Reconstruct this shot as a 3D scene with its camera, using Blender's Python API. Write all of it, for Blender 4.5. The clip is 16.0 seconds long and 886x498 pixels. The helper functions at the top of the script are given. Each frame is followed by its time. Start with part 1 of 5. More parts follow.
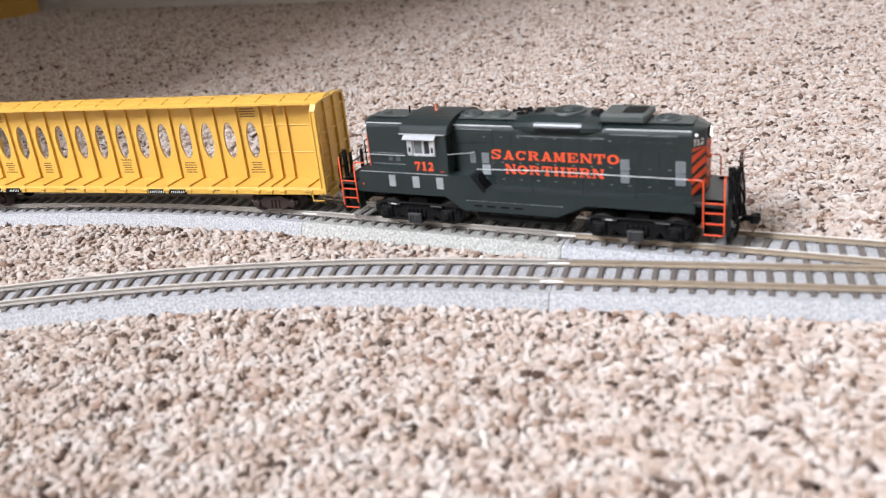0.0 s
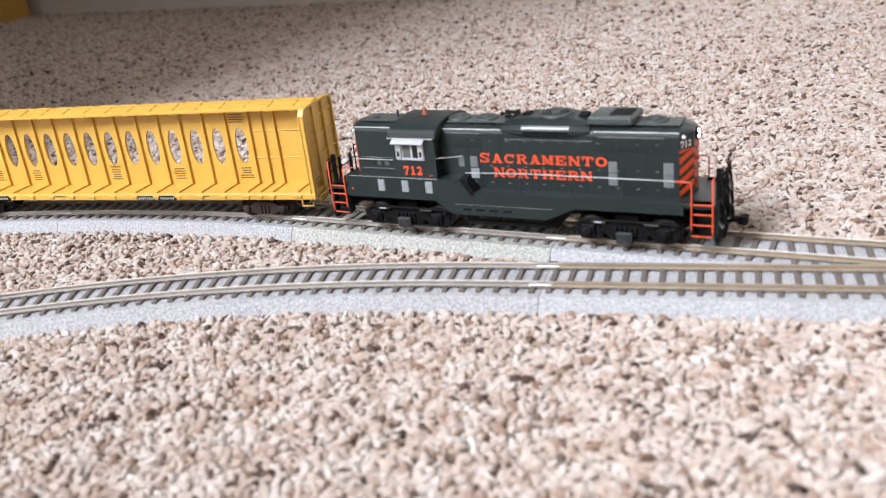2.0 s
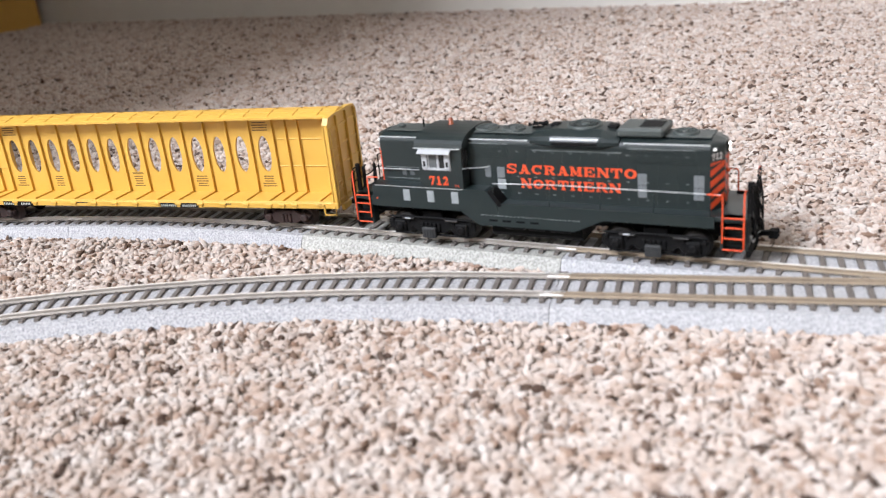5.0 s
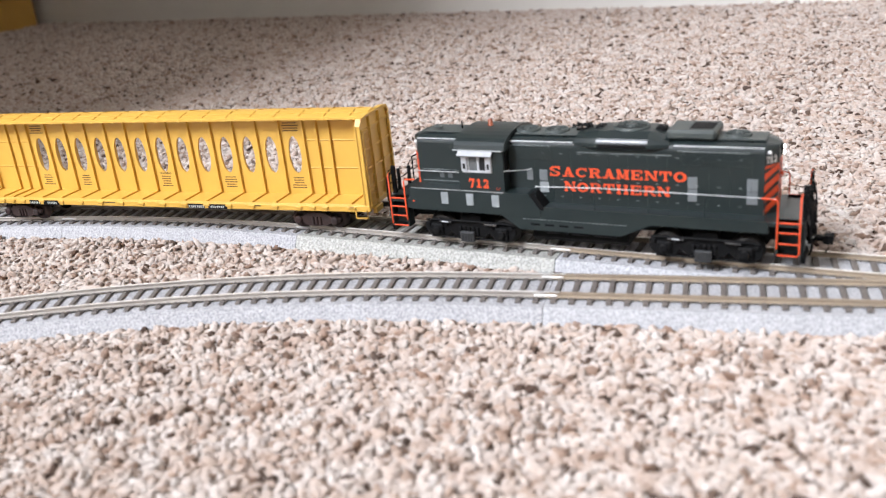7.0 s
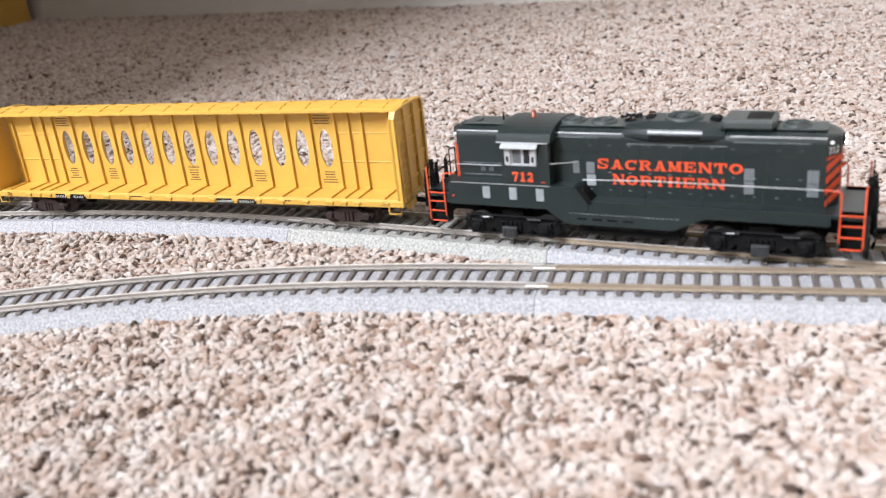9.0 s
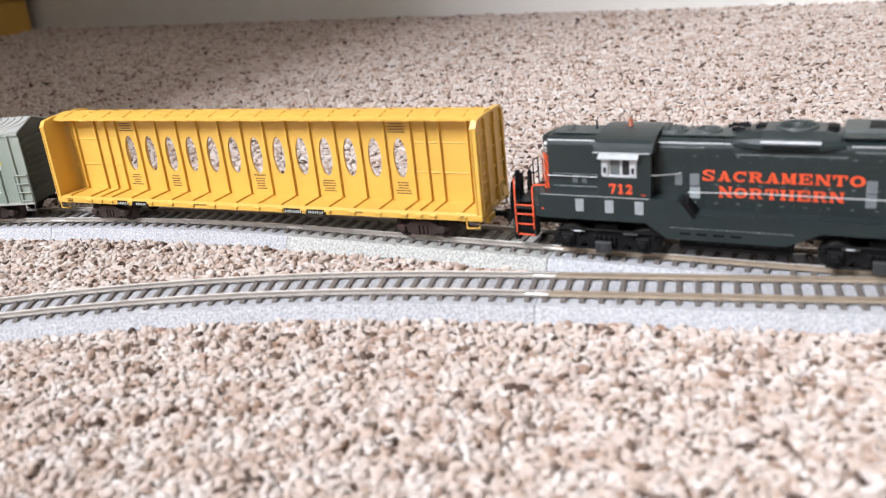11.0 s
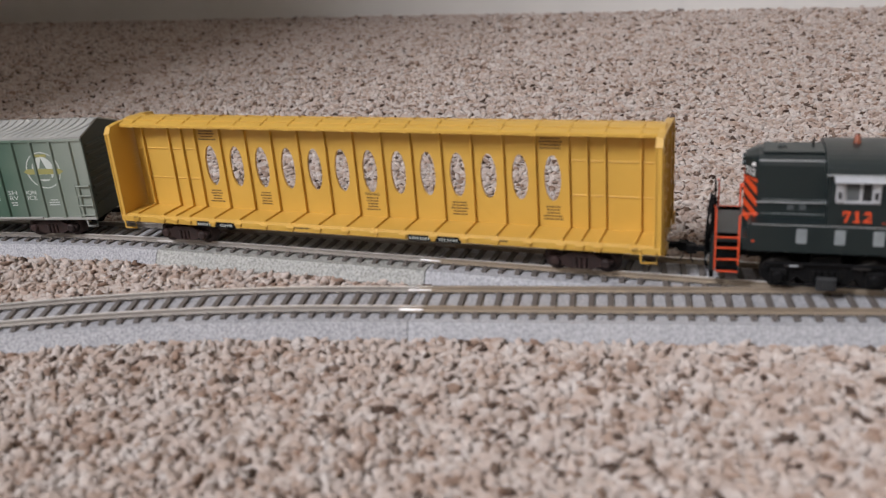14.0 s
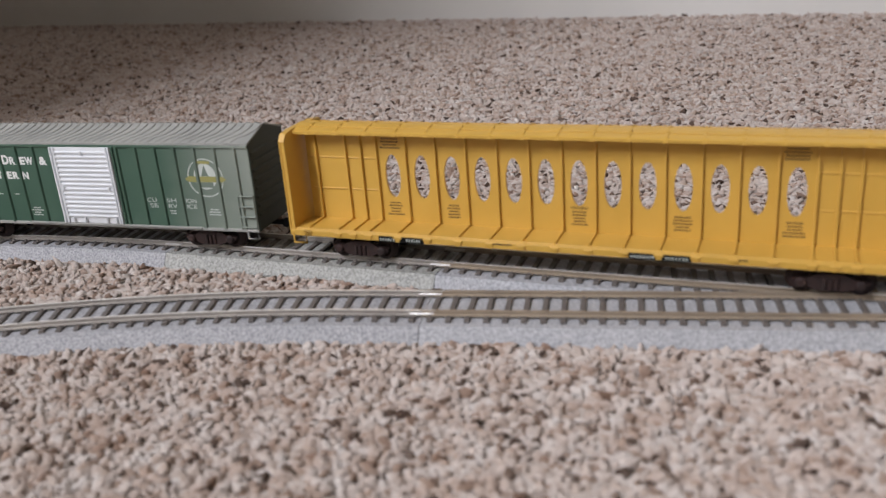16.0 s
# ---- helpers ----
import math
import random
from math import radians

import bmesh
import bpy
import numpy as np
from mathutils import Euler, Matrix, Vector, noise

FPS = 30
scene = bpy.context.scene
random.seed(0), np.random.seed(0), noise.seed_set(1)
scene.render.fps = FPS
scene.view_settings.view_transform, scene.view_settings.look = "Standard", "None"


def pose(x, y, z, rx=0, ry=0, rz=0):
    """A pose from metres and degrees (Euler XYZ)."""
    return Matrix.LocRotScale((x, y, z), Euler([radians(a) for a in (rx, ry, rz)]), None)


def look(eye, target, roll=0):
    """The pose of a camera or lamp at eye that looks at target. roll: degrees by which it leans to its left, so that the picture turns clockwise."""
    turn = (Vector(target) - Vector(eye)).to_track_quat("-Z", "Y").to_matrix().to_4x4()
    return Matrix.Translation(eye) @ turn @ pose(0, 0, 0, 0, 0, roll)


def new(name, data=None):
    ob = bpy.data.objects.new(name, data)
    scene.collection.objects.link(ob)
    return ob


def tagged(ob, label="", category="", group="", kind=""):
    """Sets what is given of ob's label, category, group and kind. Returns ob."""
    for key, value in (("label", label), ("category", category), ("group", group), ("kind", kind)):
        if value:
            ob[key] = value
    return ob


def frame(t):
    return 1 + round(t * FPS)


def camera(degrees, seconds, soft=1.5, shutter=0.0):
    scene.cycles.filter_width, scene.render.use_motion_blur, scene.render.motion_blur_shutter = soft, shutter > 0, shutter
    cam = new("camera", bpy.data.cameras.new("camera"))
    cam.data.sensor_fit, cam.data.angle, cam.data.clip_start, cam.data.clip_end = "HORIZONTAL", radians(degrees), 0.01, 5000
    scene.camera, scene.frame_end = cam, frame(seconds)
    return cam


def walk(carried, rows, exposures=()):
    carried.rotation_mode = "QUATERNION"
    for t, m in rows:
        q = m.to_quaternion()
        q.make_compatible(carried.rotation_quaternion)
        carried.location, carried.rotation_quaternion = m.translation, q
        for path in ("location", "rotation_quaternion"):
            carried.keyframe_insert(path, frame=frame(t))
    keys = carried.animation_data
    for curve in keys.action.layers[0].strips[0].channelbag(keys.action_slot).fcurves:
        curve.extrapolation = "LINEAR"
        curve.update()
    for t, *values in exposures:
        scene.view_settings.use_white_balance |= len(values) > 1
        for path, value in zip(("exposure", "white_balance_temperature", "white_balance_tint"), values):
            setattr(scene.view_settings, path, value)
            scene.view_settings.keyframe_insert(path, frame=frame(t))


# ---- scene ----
cam = camera(52.7, 16.0, soft=1.1)
PATH = [
    (0, (0.0214, 0.2428, 0.1529), (0.0175, 0.3353, 0.1153), -6.10),
    (0.5, (0.0230, 0.2434, 0.1528), (0.0196, 0.3361, 0.1153), -6.20),
    (1, (0.0221, 0.2428, 0.1537), (0.0183, 0.3353, 0.1161), -6.40),
    (1.5, (0.0240, 0.2437, 0.1537), (0.0204, 0.3361, 0.1158), -6.60),
    (2, (0.0245, 0.2439, 0.1545), (0.0210, 0.3365, 0.1167), -6.70),
    (2.5, (0.0228, 0.2429, 0.1542), (0.0192, 0.3357, 0.1169), -6.40),
    (3, (0.0220, 0.2428, 0.1537), (0.0181, 0.3353, 0.1161), -6.30),
    (3.5, (0.0215, 0.2429, 0.1534), (0.0177, 0.3356, 0.1161), -6.20),
    (4, (0.0214, 0.2422, 0.1538), (0.0175, 0.3352, 0.1173), -6.10),
    (6.3, (0.0219, 0.2434, 0.1527), (0.0186, 0.3364, 0.1163), -5.90),
    (6.5, (0.0218, 0.2434, 0.1516), (0.0184, 0.3364, 0.1151), -5.70),
    (7, (0.0226, 0.2429, 0.1530), (0.0192, 0.3360, 0.1167), -5.90),
    (7.5, (0.0220, 0.2434, 0.1513), (0.0187, 0.3364, 0.1145), -5.60),
    (8, (0.0255, 0.2443, 0.1509), (0.0216, 0.3369, 0.1134), -6.90),
    (8.5, (0.0253, 0.2431, 0.1525), (0.0218, 0.3360, 0.1158), -6.40),
    (8.7, (0.0251, 0.2436, 0.1514), (0.0219, 0.3365, 0.1146), -6.20),
    (10.8, (0.0256, 0.2455, 0.1487), (0.0222, 0.3387, 0.1127), -6.10),
    (11, (0.0250, 0.2456, 0.1486), (0.0219, 0.3389, 0.1129), -6.00),
    (11.5, (0.0251, 0.2457, 0.1488), (0.0222, 0.3392, 0.1136), -5.90),
    (12, (0.0248, 0.2455, 0.1478), (0.0216, 0.3389, 0.1123), -5.70),
    (12.5, (0.0291, 0.2465, 0.1492), (0.0269, 0.3401, 0.1140), -5.90),
    (13, (0.0272, 0.2481, 0.1478), (0.0260, 0.3412, 0.1117), -5.30),
    (13.5, (0.0315, 0.2517, 0.1479), (0.0335, 0.3447, 0.1109), -5.20),
    (14, (0.0406, 0.2567, 0.1487), (0.0473, 0.3495, 0.1121), -4.60),
    (14.5, (0.0395, 0.2574, 0.1488), (0.0472, 0.3502, 0.1122), -4.20),
    (15, (0.0369, 0.2572, 0.1477), (0.0440, 0.3501, 0.1115), -3.90),
    (15.5, (0.0363, 0.2576, 0.1480), (0.0435, 0.3506, 0.1118), -4.10),
    (16, (0.0364, 0.2572, 0.1489), (0.0432, 0.3503, 0.1127), -4.40),
]
cam.data.dof.use_dof, cam.data.dof.focus_distance, cam.data.dof.aperture_fstop = True, 0.51, 12.0
EXPOSURES = ((0.0, 0.90, 6440, 10), (7.0, 0.95, 6440, 10), (11.0, 0.98, 6440, 10), (12.0, 0.80, 6460, 10), (12.5, 0.61, 6500, 11), (13.5, 0.06, 6660, 12.5), (14.5, 0.0, 6700, 12.5), (16.0, -0.06, 6580, 12))
walk(cam, [(t, look(eye, target, roll)) for t, eye, target, roll in PATH], EXPOSURES)

# ---- world, light, exposure ----
WALL_A = radians(-30.9)
world = bpy.data.worlds.new("sky")
scene.world = world
world.use_nodes = True
wn = world.node_tree.nodes
sky = wn.new("ShaderNodeTexSky")
sky.sky_type, sky.sun_disc, sky.sun_elevation, sky.sun_rotation = "NISHITA", False, radians(40), radians(200)
world.node_tree.links.new(sky.outputs[0], wn["Background"].inputs[0])
wn["Background"].inputs[1].default_value = 0.1


def area_lamp(name, eye, target, w, h, watts, colour):
    data = bpy.data.lights.new(name, "AREA")
    data.shape, data.size, data.size_y, data.energy, data.color = "RECTANGLE", w, h, watts, colour
    ob = new(name, data)
    ob.matrix_world = look(eye, target)
    return ob


WINDOW_EYE = (-1.363, -0.505, 1.78)
area_lamp("window_daylight", WINDOW_EYE, (0.0, 0.9, 0.0), 0.60, 1.0, 62.0, (0.885, 0.91, 1.0))


# ---- materials ----
def material(name, a, b=None, rough=0.5, metal=0.0, scale=200.0, bump=0.1, fine=1500.0, spread=0.5, island=None, spec=0.5):
    """Two colours mixed by noise at two scales, with a fine relief. island: colour stops by random per island."""
    m = bpy.data.materials.new(name)
    m.use_nodes = True
    n, ln = m.node_tree.nodes, m.node_tree.links
    p = n["Principled BSDF"]
    p.inputs["Roughness"].default_value, p.inputs["Metallic"].default_value = rough, metal
    p.inputs["Specular IOR Level"].default_value = spec
    co = n.new("ShaderNodeTexCoord")
    n1, n2 = n.new("ShaderNodeTexNoise"), n.new("ShaderNodeTexNoise")
    for q, s, d in ((n1, scale, 4.0), (n2, fine, 3.0)):
        q.inputs["Scale"].default_value, q.inputs["Detail"].default_value = s, d
        ln.new(co.outputs["Object"], q.inputs["Vector"])
    mix = n.new("ShaderNodeMix")
    mix.data_type = "RGBA"
    ramp = n.new("ShaderNodeMapRange")
    ramp.inputs["From Min"].default_value, ramp.inputs["From Max"].default_value = 0.5 - spread / 2, 0.5 + spread / 2
    ln.new(n1.outputs["Fac"], ramp.inputs["Value"])
    ln.new(ramp.outputs[0], mix.inputs["Factor"])
    b = b or tuple(v * 0.85 for v in a)
    mix.inputs["A"].default_value, mix.inputs["B"].default_value = (*a, 1), (*b, 1)
    colour = mix.outputs["Result"]
    if island:
        geo, cr = n.new("ShaderNodeNewGeometry"), n.new("ShaderNodeValToRGB")
        cr.color_ramp.interpolation = "LINEAR"
        el = cr.color_ramp.elements
        while len(el) < len(island):
            el.new(0.5)
        for e, (pos, c) in zip(el, island):
            e.position, e.color = pos, (*c, 1)
        ln.new(geo.outputs["Random Per Island"], cr.inputs["Fac"])
        mul = n.new("ShaderNodeMix")
        mul.data_type, mul.blend_type = "RGBA", "MULTIPLY"
        mul.inputs["Factor"].default_value = 1.0
        ln.new(colour, mul.inputs["A"])
        ln.new(cr.outputs["Color"], mul.inputs["B"])
        colour = mul.outputs["Result"]
    ln.new(colour, p.inputs["Base Color"])
    if bump:
        bp = n.new("ShaderNodeBump")
        bp.inputs["Strength"].default_value, bp.inputs["Distance"].default_value = bump, 0.0006
        ln.new(n2.outputs["Fac"], bp.inputs["Height"])
        ln.new(bp.outputs["Normal"], p.inputs["Normal"])
    if island:
        p.inputs["Diffuse Roughness"].default_value = 1.0
    return m


def glow(name, colour, strength):
    m = material(name, colour, bump=0)
    p = m.node_tree.nodes["Principled BSDF"]
    p.inputs["Emission Color"].default_value, p.inputs["Emission Strength"].default_value = (*colour, 1), strength
    return m


M_TUFT = material("carpet_yarn", (1.0, 0.99, 0.98), (0.79, 0.68, 0.61), 0.95, scale=90, bump=1.0, fine=1500, spread=0.3, spec=0.02,
                  island=((0.0, (0.10, 0.072, 0.06)), (0.04, (0.15, 0.115, 0.095)), (0.075, (0.33, 0.245, 0.195)), (0.20, (0.53, 0.455, 0.40)),
                          (0.45, (0.60, 0.545, 0.505)), (1.0, (0.64, 0.60, 0.565))))
M_BACKING = material("carpet_backing", (0.40, 0.335, 0.29), (0.62, 0.56, 0.51), 1.0, scale=300, bump=1.0, fine=700, spread=0.35, spec=0.04)
M_SPRING = material("dark_grey_casting", (0.035, 0.037, 0.038), (0.022, 0.023, 0.024), 0.6, scale=300, bump=0.2)
M_WALL = material("wall_paint", (0.78, 0.745, 0.68), (0.74, 0.705, 0.645), 0.8, scale=3, bump=0.15, fine=300)
M_TRIM = material("trim_paint", (0.80, 0.78, 0.74), (0.74, 0.72, 0.68), 0.45, scale=5, bump=0.05, fine=200)
M_CEIL = material("ceiling_paint", (0.66, 0.64, 0.61), (0.62, 0.60, 0.57), 0.9, scale=4, bump=0.3, fine=120)
M_PINE = material("golden_pine", (0.62, 0.36, 0.08), (0.45, 0.24, 0.05), 0.4, scale=8, bump=0.1, fine=90)
M_BED = material("grey_roadbed", (0.48, 0.48, 0.495), (0.25, 0.255, 0.265), 0.62, scale=1100, bump=1.0, fine=900, spread=0.30)
M_BED2 = material("pale_roadbed", (0.53, 0.535, 0.55), (0.29, 0.295, 0.31), 0.66, scale=1000, bump=0.7, fine=1300, spread=0.35)
M_BED3 = material("dusty_roadbed", (0.47, 0.47, 0.44), (0.24, 0.245, 0.22), 0.45, scale=1000, bump=1.0, fine=900, spread=0.30)
M_TIE = material("brown_grey_tie", (0.11, 0.097, 0.088), (0.165, 0.145, 0.13), 0.7, scale=500, bump=0.3, fine=2500)
M_RAIL = material("nickel_rail", (0.42, 0.39, 0.35), (0.34, 0.31, 0.28), 0.45, 0.4, scale=60, bump=0.05, fine=900)
# polished metal, its reflected brightness put into a pale colour
M_HEAD = material("polished_head_glint", (0.85, 0.83, 0.79), (0.72, 0.69, 0.63), 0.35, 0.25, scale=90, bump=0.03, fine=900)
M_RAIL2 = material("tarnished_rail", (0.42, 0.345, 0.26), (0.34, 0.28, 0.21), 0.45, 0.4, scale=60, bump=0.05, fine=900)
M_JOINER = material("joiner_and_glint", (0.74, 0.73, 0.70), (0.62, 0.61, 0.59), 0.38, 0.85, scale=300, bump=0.1)
M_GREEN = material("dark_green_paint", (0.0105, 0.018, 0.0185), (0.0145, 0.023, 0.023), 0.38, scale=60, bump=0.06, fine=1200)
M_ROOFG = material("dusty_green_roof", (0.045, 0.056, 0.053), (0.065, 0.076, 0.072), 0.5, scale=90, bump=0.1, fine=1200)
M_BLACK = material("black_plastic", (0.004, 0.004, 0.0045), (0.007, 0.007, 0.007), 0.65, scale=300, bump=0.2, spec=0.15)
M_STEEL = material("worn_wheel_steel", (0.03, 0.028, 0.026), (0.018, 0.016, 0.015), 0.45, 0.5, scale=500, bump=0.1)
M_ORANGE = material("orange_paint", (0.72, 0.085, 0.022), (0.64, 0.07, 0.018), 0.45, scale=120, bump=0.04)
M_SILVER = material("silver_paint", (0.52, 0.54, 0.56), (0.42, 0.44, 0.46), 0.45, 0.2, scale=300, bump=0.1)
M_LOUVRE = material("grey_louvre", (0.10, 0.115, 0.12), (0.08, 0.09, 0.095), 0.6, scale=300, bump=0.1)
M_LOUVRE2 = material("pale_louvre", (0.22, 0.245, 0.25), (0.17, 0.19, 0.195), 0.6, scale=300, bump=0.1)
# pale patches paint the glints on hinges, beads and rivets
M_SEAM = material("green_edge_glint", (0.30, 0.33, 0.33), (0.06, 0.075, 0.073), 0.45, scale=200, bump=0)
M_WHITE = material("white_lettering", (0.78, 0.78, 0.76), (0.70, 0.70, 0.68), 0.5, scale=200, bump=0)
# wire grey, raised so the hood gutters also hold their highlight
M_GREYWIRE = material("grey_wire", (0.56, 0.58, 0.58), (0.40, 0.42, 0.42), 0.4, 0.3, scale=200, bump=0)
M_GLASS = material("dark_window_glass", (0.02, 0.022, 0.024), (0.03, 0.03, 0.03), 0.08, scale=100, bump=0)
M_PANE = material("grey_window_glass", (0.10, 0.11, 0.115), (0.14, 0.15, 0.15), 0.15, scale=400, bump=0)
M_AMBER = material("amber_lens", (0.26, 0.06, 0.02), (0.18, 0.04, 0.015), 0.3, scale=200, bump=0)
M_LAMP = glow("lit_headlight", (1.0, 0.95, 0.85), 6.0)
M_YELLOW = material("yellow_paint", (0.64, 0.385, 0.072), (0.58, 0.345, 0.060), 0.42, scale=45, bump=0.05, fine=1300)
M_RUST = material("red_brown_truck", (0.034, 0.013, 0.010), (0.016, 0.010, 0.009), 0.7, scale=300, bump=0.3)
M_PRINT = material("dark_printing", (0.07, 0.045, 0.02), (0.10, 0.06, 0.02), 0.6, scale=900, bump=0)
M_BOXG = material("green_paint", (0.040, 0.095, 0.062), (0.060, 0.115, 0.080), 0.6, scale=20, bump=0.1, fine=1100, spread=0.45)


def dusted(m, dust, x0, x1):
    """Pale dust over a paint: thicker towards one end of the car, in uneven drifts."""
    n, ln = m.node_tree.nodes, m.node_tree.links
    p = n["Principled BSDF"]
    old = p.inputs["Base Color"].links[0].from_socket
    co, sep, rng, nz, add, mix = (n.new("ShaderNode" + q) for q in ("TexCoord", "SeparateXYZ", "MapRange", "TexNoise", "Math", "Mix"))
    mix.data_type = "RGBA"
    ln.new(co.outputs["Object"], sep.inputs[0])
    ln.new(sep.outputs["X"], rng.inputs["Value"])
    rng.inputs["From Min"].default_value, rng.inputs["From Max"].default_value = x0, x1
    nz.inputs["Scale"].default_value, nz.inputs["Detail"].default_value = 45.0, 5.0
    ln.new(co.outputs["Object"], nz.inputs["Vector"])
    add.operation = "MULTIPLY_ADD"
    ln.new(nz.outputs["Fac"], add.inputs[0])
    add.inputs[1].default_value = 0.35
    ln.new(rng.outputs[0], add.inputs[2])
    sub = n.new("ShaderNodeMath")
    sub.operation, sub.use_clamp = "SUBTRACT", True
    ln.new(add.outputs[0], sub.inputs[0])
    sub.inputs[1].default_value = 0.20
    ln.new(sub.outputs[0], mix.inputs["Factor"])
    ln.new(old, mix.inputs["A"])
    mix.inputs["B"].default_value = (*dust, 1)
    ln.new(mix.outputs["Result"], p.inputs["Base Color"])
    return m


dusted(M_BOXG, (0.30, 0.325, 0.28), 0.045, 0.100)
# the car's green darkened for the ends, which face away from the window
M_BOXEND = material("shaded_green_end_paint", (0.018, 0.026, 0.016), (0.024, 0.032, 0.020), 0.6, scale=60, bump=0.1)
M_BOXROOF = material("dusty_grey_roof", (0.36, 0.36, 0.33), (0.26, 0.265, 0.245), 0.75, scale=60, bump=0.3, fine=900)
M_FAINT = material("faded_white_print", (0.56, 0.60, 0.56), (0.46, 0.50, 0.46), 0.6, scale=200, bump=0)
M_DOOR = material("pale_door_paint", (0.76, 0.78, 0.80), (0.66, 0.68, 0.69), 0.5, scale=40, bump=0.1)
M_OLIVE = material("olive_band", (0.33, 0.31, 0.10), (0.27, 0.26, 0.09), 0.6, scale=100, bump=0)


# ---- mesh kit, in millimetres ----
class Kit:
    def __init__(self):
        self.v, self.f, self.s = [], [], []

    def add(self, verts, faces, smooth=False):
        o = len(self.v)
        self.v.extend(tuple(p) for p in verts)
        self.f.extend(tuple(o + i for i in f) for f in faces)
        self.s.extend([smooth] * len(faces))
        return self

    def box(self, x0, x1, y0, y1, z0, z1, c=0.0):
        """A box, its edges bevelled by c."""
        if x0 > x1: x0, x1 = x1, x0
        if y0 > y1: y0, y1 = y1, y0
        if z0 > z1: z0, z1 = z1, z0
        c = min(c, (x1 - x0) / 2.2, (y1 - y0) / 2.2, (z1 - z0) / 2.2)
        if c <= 0:
            v = [(x, y, z) for x in (x0, x1) for y in (y0, y1) for z in (z0, z1)]
            return self.add(v, [(0, 1, 3, 2), (4, 6, 7, 5), (0, 4, 5, 1), (2, 3, 7, 6), (0, 2, 6, 4), (1, 5, 7, 3)])
        bm = bmesh.new()
        pts = []
        for sx, x in ((1, x0), (-1, x1)):
            for sy, y in ((1, y0), (-1, y1)):
                for sz, z in ((1, z0), (-1, z1)):
                    pts += [(x + sx * c, y + sy * c, z), (x + sx * c, y, z + sz * c), (x, y + sy * c, z + sz * c)]
        for p in pts:
            bm.verts.new(p)
        bmesh.ops.convex_hull(bm, input=bm.verts[:])
        bmesh.ops.dissolve_limit(bm, angle_limit=0.02, verts=bm.verts[:], edges=bm.edges[:])
        bm.verts.index_update()
        self.add([v.co[:] for v in bm.verts], [[v.index for v in f.verts] for f in bm.faces])
        bm.free()
        return self

    def prism(self, poly, axis, a, b, smooth=False):
        """A polygon drawn out along an axis from a to b. The polygon lies in the two other axes, in their order."""
        n = len(poly)
        put = {"x": lambda p, k: (k, p[0], p[1]), "y": lambda p, k: (p[0], k, p[1]), "z": lambda p, k: (p[0], p[1], k)}[axis]
        v = [put(p, a) for p in poly] + [put(p, b) for p in poly]
        area = sum(poly[i][0] * poly[(i + 1) % n][1] - poly[(i + 1) % n][0] * poly[i][1] for i in range(n))
        flip = (area > 0) == (axis != "y")
        side = [(i, (i + 1) % n, n + (i + 1) % n, n + i) for i in range(n)]
        caps = [tuple(range(n))[::-1], tuple(range(n, 2 * n))]
        if (b > a) != flip:
            side, caps = [f[::-1] for f in side], [f[::-1] for f in caps]
        self.add(v, side, smooth)
        return self.add(v, caps)

    def tube(self, path, r, seg=6):
        """A round bar along a path."""
        path = [Vector(p) for p in path]
        rings = []
        for i, p in enumerate(path):
            d = (path[min(i + 1, len(path) - 1)] - path[max(i - 1, 0)]).normalized()
            side = d.cross(Vector((0, 0, 1)) if abs(d.z) < 0.9 else Vector((1, 0, 0))).normalized()
            up = side.cross(d)
            rings.append([p + r * (math.cos(6.2832 * k / seg) * side + math.sin(6.2832 * k / seg) * up) for k in range(seg)])
        v = [q[:] for ring in rings for q in ring]
        f = [(i * seg + k, i * seg + (k + 1) % seg, (i + 1) * seg + (k + 1) % seg, (i + 1) * seg + k) for i in range(len(path) - 1) for k in range(seg)]
        self.add(v, f, True)
        return self.add(v, [tuple(range(seg))[::-1], tuple(range(len(v) - seg, len(v)))])

    def lathe(self, profile, centre, axis="z", seg=20):
        """A profile of (radius, height) turned about an axis."""
        put = {"z": lambda a, b, h: (a, b, h), "y": lambda a, b, h: (a, h, -b), "x": lambda a, b, h: (h, a, b)}[axis]
        v, f = [], []
        for r, h in profile:
            for k in range(seg):
                q = put(r * math.cos(6.2832 * k / seg), r * math.sin(6.2832 * k / seg), h)
                v.append(tuple(q[i] + centre[i] for i in range(3)))
        for i in range(len(profile) - 1):
            for k in range(seg):
                f.append((i * seg + k, i * seg + (k + 1) % seg, (i + 1) * seg + (k + 1) % seg, (i + 1) * seg + k))
        self.add(v, f, True)
        return self.add(v, [tuple(range(seg))[::-1], tuple(range(len(v) - seg, len(v)))])

    def mesh(self, name, mat, scale=0.001):
        me = bpy.data.meshes.new(name)
        me.from_pydata([(x * scale, y * scale, z * scale) for x, y, z in self.v], [], self.f)
        me.polygons.foreach_set("use_smooth", self.s)
        me.materials.append(mat)
        me.update()
        return me


def part(name, kit, mat, parent, label="", at=None):
    ob = new(name, kit.mesh(name, mat))
    ob.parent = parent
    if at is not None:
        ob.matrix_basis = at
    if label:
        ob["label"] = label
    return ob


def thing(name, label, category, group="", kind=""):
    return tagged(new(name), label, category, group, kind)


# ---- the plan: two tracks that join at a turnout ----
RAIL_TOP = 0.008
REAR_A, FRONT_A = radians(-26.5), radians(-15.6)


def bend(p, a, s, radius, left):
    """The place and heading s along an arc from p at heading a."""
    k = (1 if left else -1) / radius
    b = a + k * s
    return (p[0] + (math.sin(b) - math.sin(a)) / k, p[1] - (math.cos(b) - math.cos(a)) / k), b


def straight(p, a, s):
    return (p[0] + s * math.cos(a), p[1] + s * math.sin(a)), a


